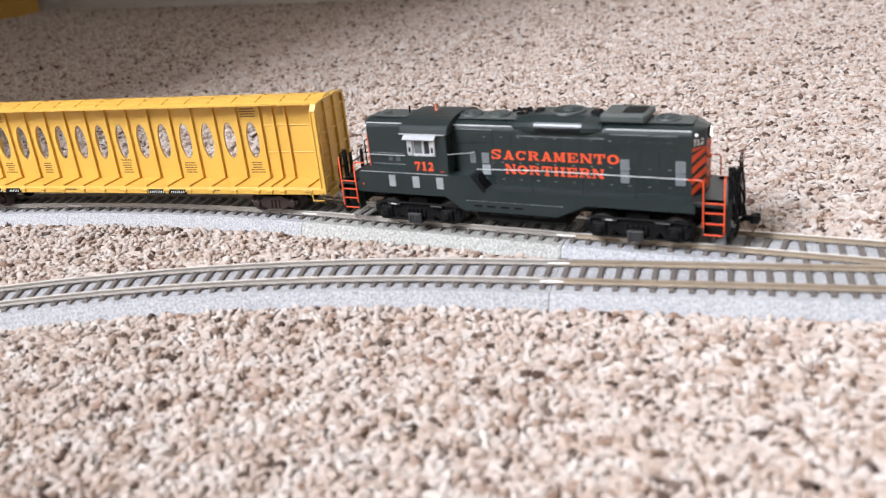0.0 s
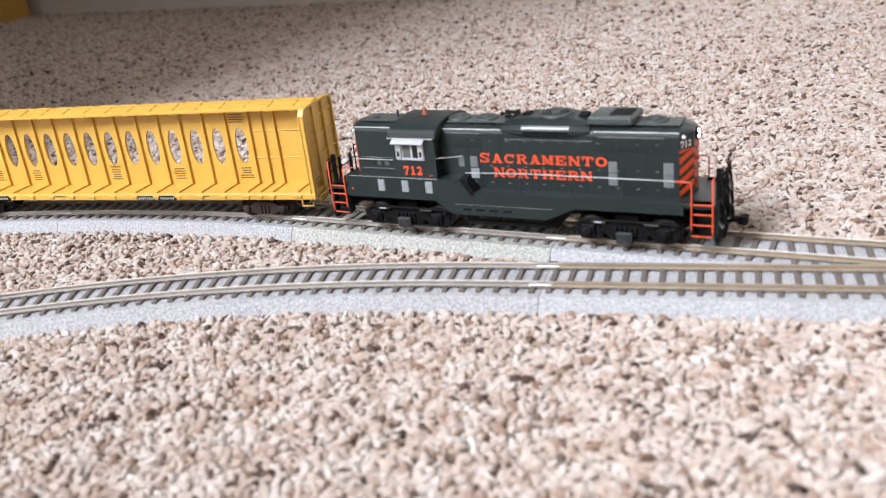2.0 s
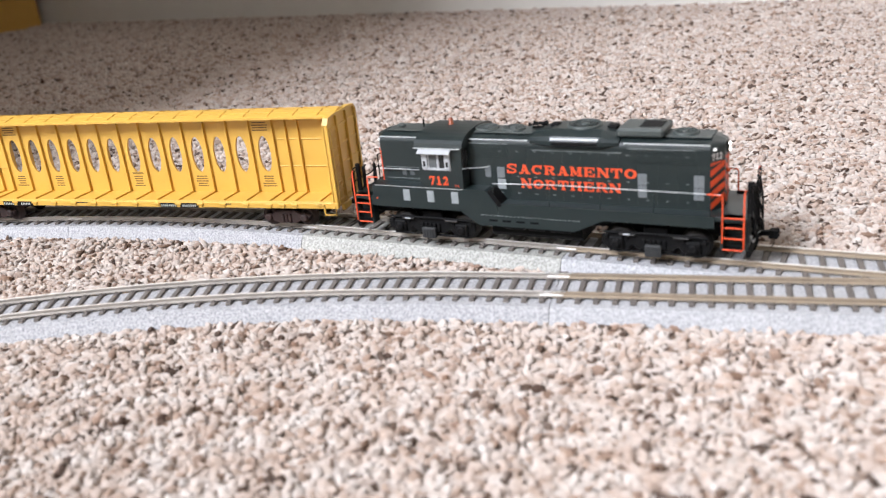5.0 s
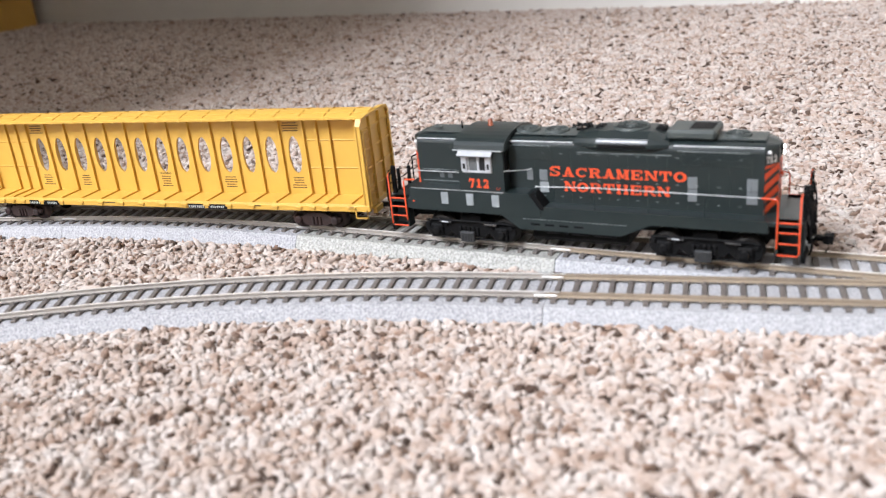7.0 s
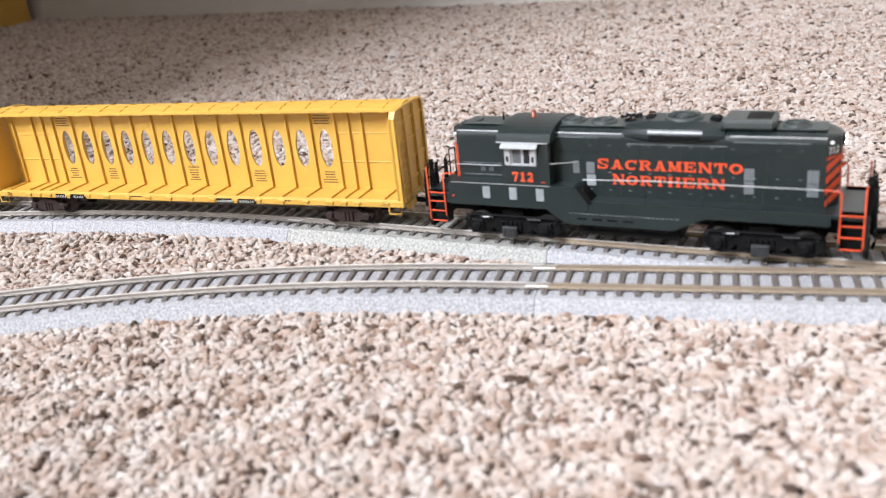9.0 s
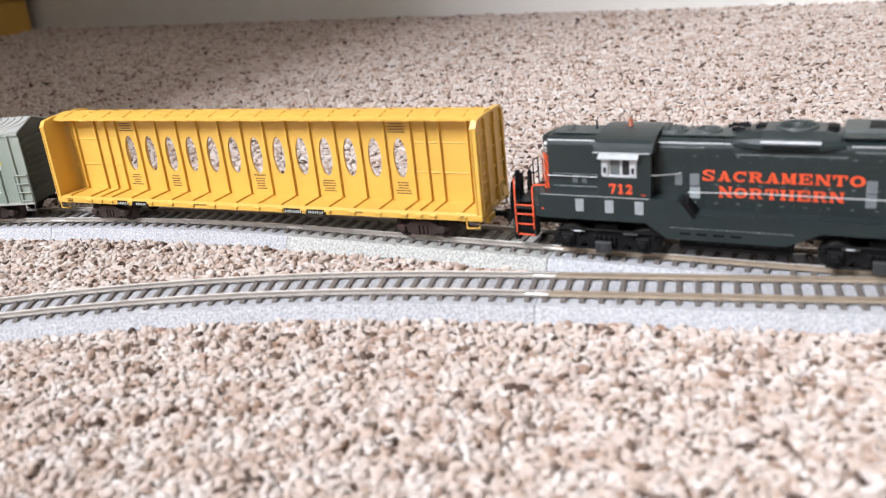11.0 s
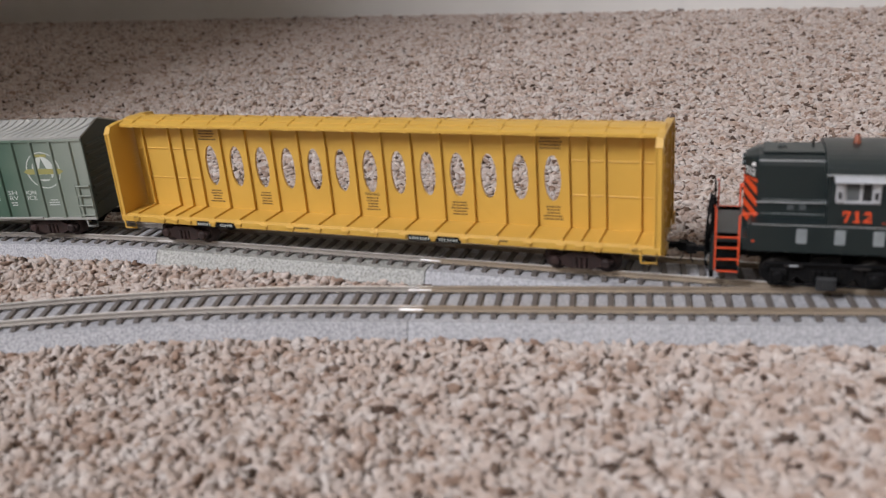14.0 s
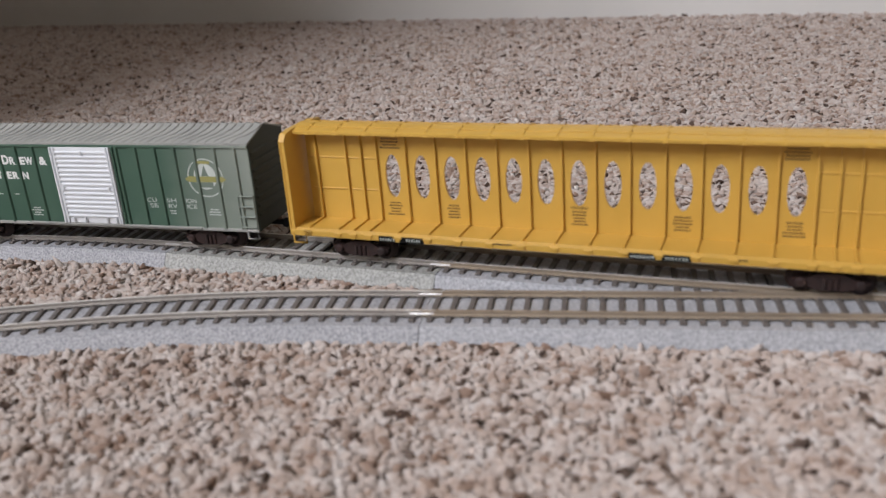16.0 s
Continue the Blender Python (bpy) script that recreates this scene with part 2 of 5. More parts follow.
def rear(s):
    """Centre of the rear track: a curve, a straight, the turnout's curved leg, and the straight it joins."""
    p0 = (0.0, 0.6457)
    if s < -0.045:
        q, a = straight(p0, REAR_A, -0.045)
        return bend(q, a, s + 0.045, 0.82, False)
    if s <= 0.212:
        return straight(p0, REAR_A, s)
    q, a = straight(p0, REAR_A, 0.212)
    if s <= 0.212 + 0.2203:
        return bend(q, a, s - 0.212, 1.158, True)
    q, a = bend(q, a, 0.2203, 1.158, True)
    return straight(q, a, s - 0.212 - 0.2203)


def front(s):
    """Centre of the front track: a curve and the turnout's straight leg."""
    p0 = (0.030, 0.5740)
    if s < 0:
        return bend(p0, FRONT_A, s, 0.61, False)
    return straight(p0, FRONT_A, s)


# ---- room ----
def along(d, out, z=0.0):
    """A place d along the back wall and out into the room from it."""
    c, s = math.cos(WALL_A), math.sin(WALL_A)
    return (0.080 + d * c + out * s, 1.545 + d * s - out * c, z)


def wall_box(name, d0, d1, o0, o1, z0, z1, mat, label, category="wall", kind="structure"):
    k = Kit().box(d0 * 1000, d1 * 1000, -o1 * 1000, -o0 * 1000, z0 * 1000, z1 * 1000)
    ob = new(name, k.mesh(name, mat))
    ob.matrix_world = Matrix.Translation((0.080, 1.545, 0)) @ Matrix.Rotation(WALL_A, 4, "Z")
    return tagged(ob, label, category, kind=kind)


def walls():
    wall_box("wall_back", -1.75, 3.25, -0.10, 0.0, -0.02, 2.45, M_WALL, "white painted back wall behind the carpet")
    wall_box("wall_left", -1.85, -1.75, -0.10, 2.66, -0.02, 2.45, M_WALL, "plain white painted side wall")
    # out of view, added so its end casts the shade at the back left
    wall_box("shade_wall", -1.75, -0.03, 1.13, 1.23, -0.02, 2.45, M_WALL, "plain white unseen wall added to shade the carpet")
    # front wall round its window
    for a, b, z0, z1 in ((-1.75, -0.55, -0.02, 2.45), (0.18, 3.25, -0.02, 2.45), (-0.55, 0.18, -0.02, 1.12), (-0.55, 0.18, 2.40, 2.45)):
        wall_box("wall_front", a, b, 2.56, 2.66, z0, z1, M_WALL, "plain white wall with a window")
    wall_box("wall_right", 3.15, 3.25, -0.10, 2.66, -0.02, 2.45, M_WALL, "plain white painted side wall")
    wall_box("ceiling", -1.85, 3.25, -0.10, 2.66, 2.45, 2.55, M_CEIL, "white textured ceiling", "ceiling")
    wall_box("baseboard", -1.75, 3.15, 0.0, 0.012, -0.006, 0.095, M_TRIM, "white painted baseboard along the back wall", "baseboard")


def cabinet():
    """A golden wooden cabinet against the back wall."""
    ob = thing("wooden_cabinet", "golden yellow wooden cabinet against the white wall", "cabinet")
    ob.matrix_world = Matrix.Translation(along(-1.15, 0.16)) @ Matrix.Rotation(WALL_A, 4, "Z")
    part("body", Kit().box(-180, 180, -140, 140, 60, 800, 4), M_PINE, ob)
    part("plinth", Kit().box(-170, 170, -125, 125, -5, 60, 2), M_PINE, ob)
    part("top", Kit().box(-188, 188, -150, 146, 800, 822, 5), M_PINE, ob)
    door = part("door", Kit().box(-160, 160, -150, -141, 90, 780, 3), M_PINE, ob)
    part("knob", Kit().lathe([(4, 0), (9, -8), (11, -16), (6, -22)], (120, -150, 430), "y", 14), M_SILVER, door)


def icosphere(level):
    bm = bmesh.new()
    bmesh.ops.create_icosphere(bm, subdivisions=level, radius=1.0)
    bm.verts.index_update()
    v, f = np.array([p.co[:] for p in bm.verts]), np.array([[q.index for q in t.verts] for t in bm.faces])
    bm.free()
    return v, f


def near_track(xy, clear):
    """Which places lie within clear of either track's centre."""
    c = np.array([front(s)[0] for s in np.arange(-0.6, 0.8, 0.006)] + [rear(s)[0] for s in np.arange(-0.75, 0.45, 0.006)])
    out = np.zeros(len(xy), bool)
    for i in range(0, len(xy), 4000):
        d = np.linalg.norm(xy[i:i + 4000, None] - c[None], axis=2).min(1)
        out[i:i + 4000] = d < clear
    return out


def tufts(name, xy, level, rng, size):
    """Twisted yarn ends of the carpet, each a lump that leans its own way."""
    tv, tf = icosphere(level)
    n, k = len(xy), len(tv)
    r = np.stack([rng.uniform(0.55, 1.0, n), rng.uniform(0.9, 1.7, n), rng.uniform(0.55, 0.85, n)], 1) * size * rng.uniform(0.75, 1.25, (n, 1))
    lump = 1 + rng.normal(0, 0.23 if level > 1 else 0.36, (n, k, 1))
    v = tv[None] * lump * r[:, None]
    tilt, turn = rng.normal(0, 0.45, n), rng.normal(0.9, 0.75, n)
    ct, st = np.cos(tilt)[:, None], np.sin(tilt)[:, None]
    y, z = v[..., 1] * ct - v[..., 2] * st, v[..., 1] * st + v[..., 2] * ct
    ca, sa = np.cos(turn)[:, None], np.sin(turn)[:, None]
    x, y = v[..., 0] * ca - y * sa, v[..., 0] * sa + y * ca
    lift = -0.0014 + rng.normal(0, 0.00045, n) + 0.0006 * np.sin(xy[:, 0] * 141 + 2 * np.sin(xy[:, 1] * 129)) * np.sin(xy[:, 1] * 137)
    v = np.stack([x + xy[:, :1], y + xy[:, 1:], z + lift[:, None]], 2).reshape(-1, 3)
    f = (tf[None] + (np.arange(n) * k)[:, None, None]).reshape(-1, 3)
    me = bpy.data.meshes.new(name)
    me.vertices.add(len(v)), me.loops.add(f.size), me.polygons.add(len(f))
    me.vertices.foreach_set("co", v.ravel())
    me.loops.foreach_set("vertex_index", f.ravel())
    me.polygons.foreach_set("loop_start", np.arange(0, f.size, 3))
    me.polygons.foreach_set("use_smooth", np.ones(len(f), bool))
    me.materials.append(M_TUFT)
    me.update(calc_edges=True)
    return new(name, me)


def carpet():
    k = Kit().box(-1.75e3, 3.15e3, -2.56e3, 0, -20, -1.3)
    base = new("floor", k.mesh("floor", M_BACKING))
    base.matrix_world = Matrix.Translation((0.080, 1.545, 0)) @ Matrix.Rotation(WALL_A, 4, "Z")
    tagged(base, "carpeted floor under the speckled pile", "floor", kind="structure")
    rng = np.random.default_rng(5)
    beds = []
    for step, y0, y1 in ((0.0025, 0.28, 0.36), (0.0024, 0.36, 0.62), (0.0025, 0.62, 0.78), (0.0033, 0.78, 1.15), (0.0045, 1.15, 2.3)):
        x, y = np.meshgrid(np.arange(-1.3, 1.4, step), np.arange(y0, y1, step * 0.9))
        xy = np.stack([x.ravel(), y.ravel()], 1)
        xy += rng.uniform(-0.5, 0.5, xy.shape) * step
        reach = 0.10 + 0.57 * (xy[:, 1] - 0.25)
        out = (xy[:, 0] - 0.080) * math.sin(WALL_A) - (xy[:, 1] - 1.545) * math.cos(WALL_A)
        xy = xy[(np.abs(xy[:, 0] - 0.05) < reach) & (out > 0.013)]
        beds.append(xy[~near_track(xy, 0.0200)])
    sizes = ((1, 0.0019), (2, 0.00175), (1, 0.0017), (1, 0.0021), (1, 0.0029))
    piles = [tufts("carpet_pile", bed, level, rng, size) for bed, (level, size) in zip(beds, sizes)]
    for ob in piles:
        tagged(ob, "speckled cream and brown carpet pile of twisted yarn", "carpet", kind="stuff")


# ---- track ----
def sweep(path, s0, s1, section, step=0.006, smooth=False):
    """A section of (left, up) in millimetres drawn along a path."""
    k, n = Kit(), max(2, int(abs(s1 - s0) / step) + 1)
    m = len(section)
    v = []
    for i in range(n):
        (x, y), a = path(s0 + (s1 - s0) * i / (n - 1))
        for left, up in section:
            v.append((x * 1000 - math.sin(a) * left, y * 1000 + math.cos(a) * left, up))
    f = [(i * m + j, i * m + (j + 1) % m, (i + 1) * m + (j + 1) % m, (i + 1) * m + j) for i in range(n - 1) for j in range(m)]
    k.add(v, [q[::-1] for q in f], smooth)
    return k.add(v, [tuple(range(m)), tuple(range((n - 1) * m, n * m))[::-1]])


RT = RAIL_TOP * 1000


def rail_section(at):
    return [(at + x, RT + z) for x, z in ((-1.1, -2.1), (1.1, -2.1), (1.1, -1.75), (0.35, -1.4), (0.35, -0.75), (0.56, -0.6), (0.56, -0.08), (0.42, 0), (-0.42, 0), (-0.56, -0.08), (-0.56, -0.6), (-0.35, -0.75), (-0.35, -1.4), (-1.1, -1.75))]


def head_section(at):
    return [(at + x, RT + z) for x, z in ((-0.50, -0.12), (0.50, -0.12), (0.50, 0.02), (0.40, 0.05), (-0.40, 0.05), (-0.50, 0.02))]


def bed_section(drop=0.0, left=0.0, right=0.0):
    top = RT - 3.1 - drop
    return [(-21.5 - right, -5), (-16.2 - right, top), (16.2 + left, top), (21.5 + left, -5)]


def tie_mesh(half_left, half_right):
    k = Kit()
    k.box(-1.1, 1.1, -half_right, half_left, RT - 4.2, RT - 2.12, 0.2)
    for y in (-8.8, 8.8):
        for o in (-1.9, 1.9):
            k.box(-0.55, 0.55, y + o - 0.5, y + o + 0.5, RT - 2.2, RT - 1.55, 0.1)
        k.box(-1.6, 1.6, y - 1.45, y + 1.45, RT - 2.9, RT - 2.11, 0.15)
    return k.mesh("tie", M_TIE)


TIE_MESH = tie_mesh(13.4, 13.4)


def lay_ties(ob, path, s0, s1, pitch=0.0070, mesh=None, skip=None):
    n = int(round((s1 - s0) / pitch))
    for i in range(n):
        s = s0 + (i + 0.5) * (s1 - s0) / n
        (x, y), a = path(s)
        if skip and skip(s):
            continue
        t = new("tie", mesh(s) if mesh else TIE_MESH)
        t.parent = ob
        t.matrix_basis = pose(x, y, 0, 0, 0, math.degrees(a) + random.uniform(-0.7, 0.7))


def joiners(ob, path, s):
    (x, y), a = path(s)
    for side in (-8.8, 8.8):
        # the joiner, and a bright strip for the short highlight on the rail top
        k = Kit().box(-4.6, 4.6, -0.95, 0.95, -1.9, -1.0, 0.25).box(-5.5, 5.5, -0.54, 0.54, -0.4, 0.08, 0.05)
        part("rail_joiner", k, M_JOINER, ob, "metal rail joiner with a strip for the rail's glint", Matrix.Translation((x, y, RAIL_TOP)) @ Matrix.Rotation(a, 4, "Z") @ Matrix.Translation((0, side / 1000, 0)))


def track_section(label, path, s0, s1, bed, rail):
    ob = thing("track_section", label, "model track", "model railway track")
    gap = 0.00012
    part("roadbed", sweep(path, s0 + gap, s1 - gap, bed_section(random.uniform(0, 0.1))), bed, ob)
    for side in (-8.8, 8.8):
        bar = part("rail", sweep(path, s0, s1, rail_section(side)), rail, ob)
        part("rail_head", sweep(path, s0, s1, head_section(side)), M_HEAD, bar, "polished rail head with its glint in the colour")
    lay_ties(ob, path, s0, s1)
    return ob


FRONT_JOINT, REAR_TURNOUT = 0.022, 0.072


def tracks():
    f1 = track_section("curved grey roadbed track with dark ties on the carpet", front, -0.42, FRONT_JOINT, M_BED, M_RAIL)
    joiners(f1, front, FRONT_JOINT)
    r1 = track_section("straight dusty grey roadbed track under the train", rear, -0.064, REAR_TURNOUT, M_BED3, M_RAIL)
    joiners(r1, rear, REAR_TURNOUT)
    joiners(r1, rear, -0.064)
    r2 = track_section("gently curved grey roadbed track behind the front track", rear, -0.215, -0.064, M_BED, M_RAIL)
    joiners(r2, rear, -0.215)
    track_section("curved grey roadbed track leading the train in", rear, -0.66, -0.215, M_BED, M_RAIL)
    # the turnout, where both tracks join
    t = thing("turnout", "grey roadbed turnout with tarnished rails joining both tracks", "model track", "model railway track")
    part("roadbed", sweep(front, FRONT_JOINT + 0.0002, 0.62, bed_section()), M_BED2, t)
    part("roadbed", sweep(rear, REAR_TURNOUT + 0.0002, 0.40, bed_section(0.15)), M_BED2, t)
    for side in (-8.8, 8.8):
        bar = part("rail", sweep(front, FRONT_JOINT, 0.62, rail_section(side)), M_RAIL2, t)
        part("rail_head", sweep(front, FRONT_JOINT, 0.62, head_section(side)), M_RAIL2, bar)
        bar = part("rail", sweep(rear, REAR_TURNOUT, 0.36, [(a, b - 0.03) for a, b in rail_section(side)]), M_RAIL2, t)
        part("rail_head", sweep(rear, REAR_TURNOUT, 0.36, [(a, b - 0.02) for a, b in head_section(side)]), M_HEAD, bar, "polished rail head with its glint in the colour")
    here = [(s, rear(s)[0]) for s in np.arange(0.05, 0.42, 0.002)]

    def gap_to_rear(s):
        (x, y), a = front(s)
        px, py = -math.sin(a), math.cos(a)
        best = min(here, key=lambda q: abs((q[1][0] - x) * math.cos(a) + (q[1][1] - y) * math.sin(a)))
        return (best[1][0] - x) * px + (best[1][1] - y) * py

    made = {}

    def long_tie(s):
        g = gap_to_rear(s) * 1000
        key = 13.4 if g > 29.5 or g < 1.0 else round(g + 13.4, 0)
        if key not in made:
            made[key] = tie_mesh(key, 13.4)
        return made[key]

    def skip(s):
        (x, y), a = rear(s)
        c, d = math.cos(FRONT_A), math.sin(FRONT_A)
        return (-(x - 0.030) * d + (y - 0.5740) * c) < 0.0297

    lay_ties(t, front, FRONT_JOINT, 0.60, mesh=long_tie)
    lay_ties(t, rear, REAR_TURNOUT, 0.36, skip=skip)


# ---- lettering ----
def stem(x, w=0.22, serif=0.17):
    return [("r", x - w / 2, 0, x + w / 2, 1), ("r", x - w / 2 - serif / 2, 0, x + w / 2 + serif / 2, 0.15), ("r", x - w / 2 - serif / 2, 0.85, x + w / 2 + serif / 2, 1)]


LETTERS = {
    "S": [("a", 0.5, 0.735, 0.42, 0.265, 25, 268, 0.2), ("a", 0.5, 0.265, 0.42, 0.265, -155, 88, 0.2), ("r", 0.80, 0.66, 0.93, 1), ("r", 0.07, 0, 0.20, 0.34)],
    "A": [("l", 0.22, 0, 0.48, 1, 0.12), ("l", 0.50, 1, 0.80, 0, 0.24), ("r", 0.30, 0.25, 0.72, 0.40), ("r", 0.02, 0, 0.40, 0.14), ("r", 0.58, 0, 1.0, 0.14)],
    "C": [("a", 0.52, 0.5, 0.48, 0.5, 45, 318, 0.22), ("r", 0.80, 0.62, 0.93, 1)],
    "R": stem(0.22) + [("a", 0.52, 0.73, 0.38, 0.27, -90, 90, 0.2), ("r", 0.25, 0.85, 0.55, 1), ("r", 0.25, 0.46, 0.55, 0.59), ("l", 0.55, 0.5, 0.84, 0, 0.24), ("r", 0.70, 0, 1.0, 0.14)],
    "M": stem(0.15, 0.14) + stem(0.83, 0.22) + [("l", 0.20, 1, 0.50, 0.1, 0.2), ("l", 0.50, 0.1, 0.80, 1, 0.12)],
    "E": stem(0.24) + [("r", 0.2, 0.85, 0.92, 1), ("r", 0.2, 0, 0.94, 0.15), ("r", 0.2, 0.44, 0.68, 0.57), ("r", 0.80, 0.66, 0.93, 1), ("r", 0.81, 0, 0.95, 0.36), ("r", 0.58, 0.34, 0.69, 0.67)],
    "N": stem(0.17, 0.14) + stem(0.85, 0.14) + [("l", 0.18, 1, 0.84, 0, 0.26)],
    "T": stem(0.5) + [("r", 0.04, 0.85, 0.96, 1), ("r", 0.04, 0.60, 0.17, 1), ("r", 0.83, 0.60, 0.96, 1), ("r", 0.3, 0, 0.7, 0.15)],
    "O": [("a", 0.5, 0.5, 0.49, 0.5, 0, 360, 0.24)],
    "H": stem(0.2) + stem(0.8) + [("r", 0.2, 0.43, 0.8, 0.57)],
    "7": [("r", 0.06, 0.80, 0.94, 1), ("l", 0.42, 0, 0.84, 0.95, 0.30), ("r", 0.06, 0.62, 0.22, 1)],
    "1": [("r", 0.36, 0, 0.68, 1), ("r", 0.14, 0, 0.88, 0.16), ("l", 0.16, 0.74, 0.5, 0.95, 0.2)],
    "2": [("a", 0.5, 0.68, 0.42, 0.32, -10, 170, 0.28), ("l", 0.82, 0.62, 0.22, 0.10, 0.28), ("r", 0.08, 0, 0.94, 0.22), ("r", 0.80, 0, 0.94, 0.36)],
}


def lettering(kit, text, x0, z0, width, height, advance=None, first=1.0, axis=1, y=0.0):
    """Slab letters as thin raised strokes in the plane of x and z."""
    adv = advance or width / len(text)
    depth = 0.03
    for i, ch in enumerate(text):
        w, h = adv * 0.90, height * (first if i == 0 else 1.0)
        ox = x0 + i * adv
        for j, stroke in enumerate(LETTERS.get(ch, ())):
            yy = y - depth - 0.004 * j
            if stroke[0] == "r":
                kit.box(ox + stroke[1] * w, ox + stroke[3] * w, yy, y, z0 + stroke[2] * h, z0 + stroke[4] * h)
            elif stroke[0] == "l":
                _, xa, za, xb, zb, t = stroke
                kit.prism([(ox + (xa - t / 2) * w, z0 + za * h), (ox + (xa + t / 2) * w, z0 + za * h), (ox + (xb + t / 2) * w, z0 + zb * h), (ox + (xb - t / 2) * w, z0 + zb * h)], "y", yy, y)
            else:
                _, cx, cz, rx, rz, a0, a1, t = stroke
                n = 14
                for q in range(n):
                    b0, b1 = radians(a0 + (a1 - a0) * q / n), radians(a0 + (a1 - a0) * (q + 1) / n)
                    tz = t * 0.80
                    pts = [(cx + rx * math.cos(b0), cz + rz * math.sin(b0)), (cx + rx * math.cos(b1), cz + rz * math.sin(b1)),
                           (cx + (rx - t) * math.cos(b1), cz + (rz - tz) * math.sin(b1)), (cx + (rx - t) * math.cos(b0), cz + (rz - tz) * math.sin(b0))]
                    kit.prism([(ox + px * w, z0 + pz * h) for px, pz in pts], "y", yy, y)
    return kit


def words(text, width, height, mat, parent, at, bold=0.02, name="lettering"):
    """Plain letters, fitted to a width and a height in millimetres, standing in the plane of x and z."""
    cu = bpy.data.curves.new("words", "FONT")
    cu.body, cu.size, cu.offset, cu.extrude = text, 1.0, bold, 0.01
    tmp = new("words", cu)
    me = bpy.data.meshes.new_from_object(tmp.evaluated_get(bpy.context.evaluated_depsgraph_get()))
    bpy.data.objects.remove(tmp)
    co = np.zeros(len(me.vertices) * 3)
    me.vertices.foreach_get("co", co)
    co = co.reshape(-1, 3)
    lo, hi = co.min(0), co.max(0)
    out = np.stack([(co[:, 0] - lo[0]) / (hi[0] - lo[0]) * width, -co[:, 2] / 0.01 * 0.03, (co[:, 1] - lo[1]) / (hi[1] - lo[1]) * height], 1) * 0.001
    me.vertices.foreach_set("co", out.ravel())
    me.materials.clear()
    me.materials.append(mat)
    me.update()
    ob = new(name, me)
    ob.parent = parent
    ob.matrix_basis = at
    return ob


def print_block(kit, x, z, w, lines, pitch, y, seed):
    """Unreadable small print: bars of uneven length, centred."""
    r = random.Random(seed)
    for i in range(lines):
        half = w / 2 * r.uniform(0.55, 1.0)
        a = x - half
        while a < x + half - 0.3:
            b = min(a + r.uniform(0.9, 2.2), x + half)
            kit.box(a, b, y - 0.03, y + 0.02, z - i * pitch, z - i * pitch + pitch * 0.40)
            a = b + 0.16
    return kit


# ---- rolling stock; x forward, -y the side to the viewer, z from the rail's top ----
def wheelset(parent, x, r, half, mat, spokes=False):
    k = Kit()
    for s in (-1, 1):
        prof = [(1.2, 0), (r * 0.55, 0.1), (r * 0.62, 0.5), (r * 0.8, 0.5), (r * 0.85, 0), (r, 0), (r + 0.05, -1.9), (r + 0.75, -2.1), (r + 0.75, -2.7), (1.2, -2.7)]
        k.lathe([(a, -s * (8.0 + 2.7 + b)) for a, b in prof][::s], (0, 0, 0), "y", 24)
        for q in range(4):
            a = q * 1.5708 + 0.4
            k.box(r * 0.36 * math.cos(a) - 0.5, r * 0.36 * math.cos(a) + 0.5, s * 10.6, s * 11.0, r * 0.36 * math.sin(a) - 0.5, r * 0.36 * math.sin(a) + 0.5)
    k.lathe([(1.1, -half), (1.1, half)], (0, 0, 0), "y", 10)
    return part("wheelset", k, mat, parent, "", Matrix.Translation((x / 1000, 0, r / 1000)))


def coupler(parent, x, facing, z=9.0):
    k = Kit()
    k.box(x, x + facing * 6.5, -1.2, 1.2, z - 1.0, z + 1.0, 0.2)
    k.prism([(x + facing * a, b) for a, b in ((6, -1.6), (8, -2.2), (9.6, -1.8), (9.6, -0.4), (8.3, -0.3), (8.3, 0.9), (9.8, 1.3), (9.2, 2.2), (6.5, 1.6))], "z", z - 1.7, z + 1.7)
    k.tube([(x + facing * 8, 0.4, z - 1.5), (x + facing * 8, 0.2, z - 4.5), (x + facing * 7, -1.4, z - 5.4)], 0.25)
    return part("coupler", k, M_BLACK, parent, "black knuckle coupler")


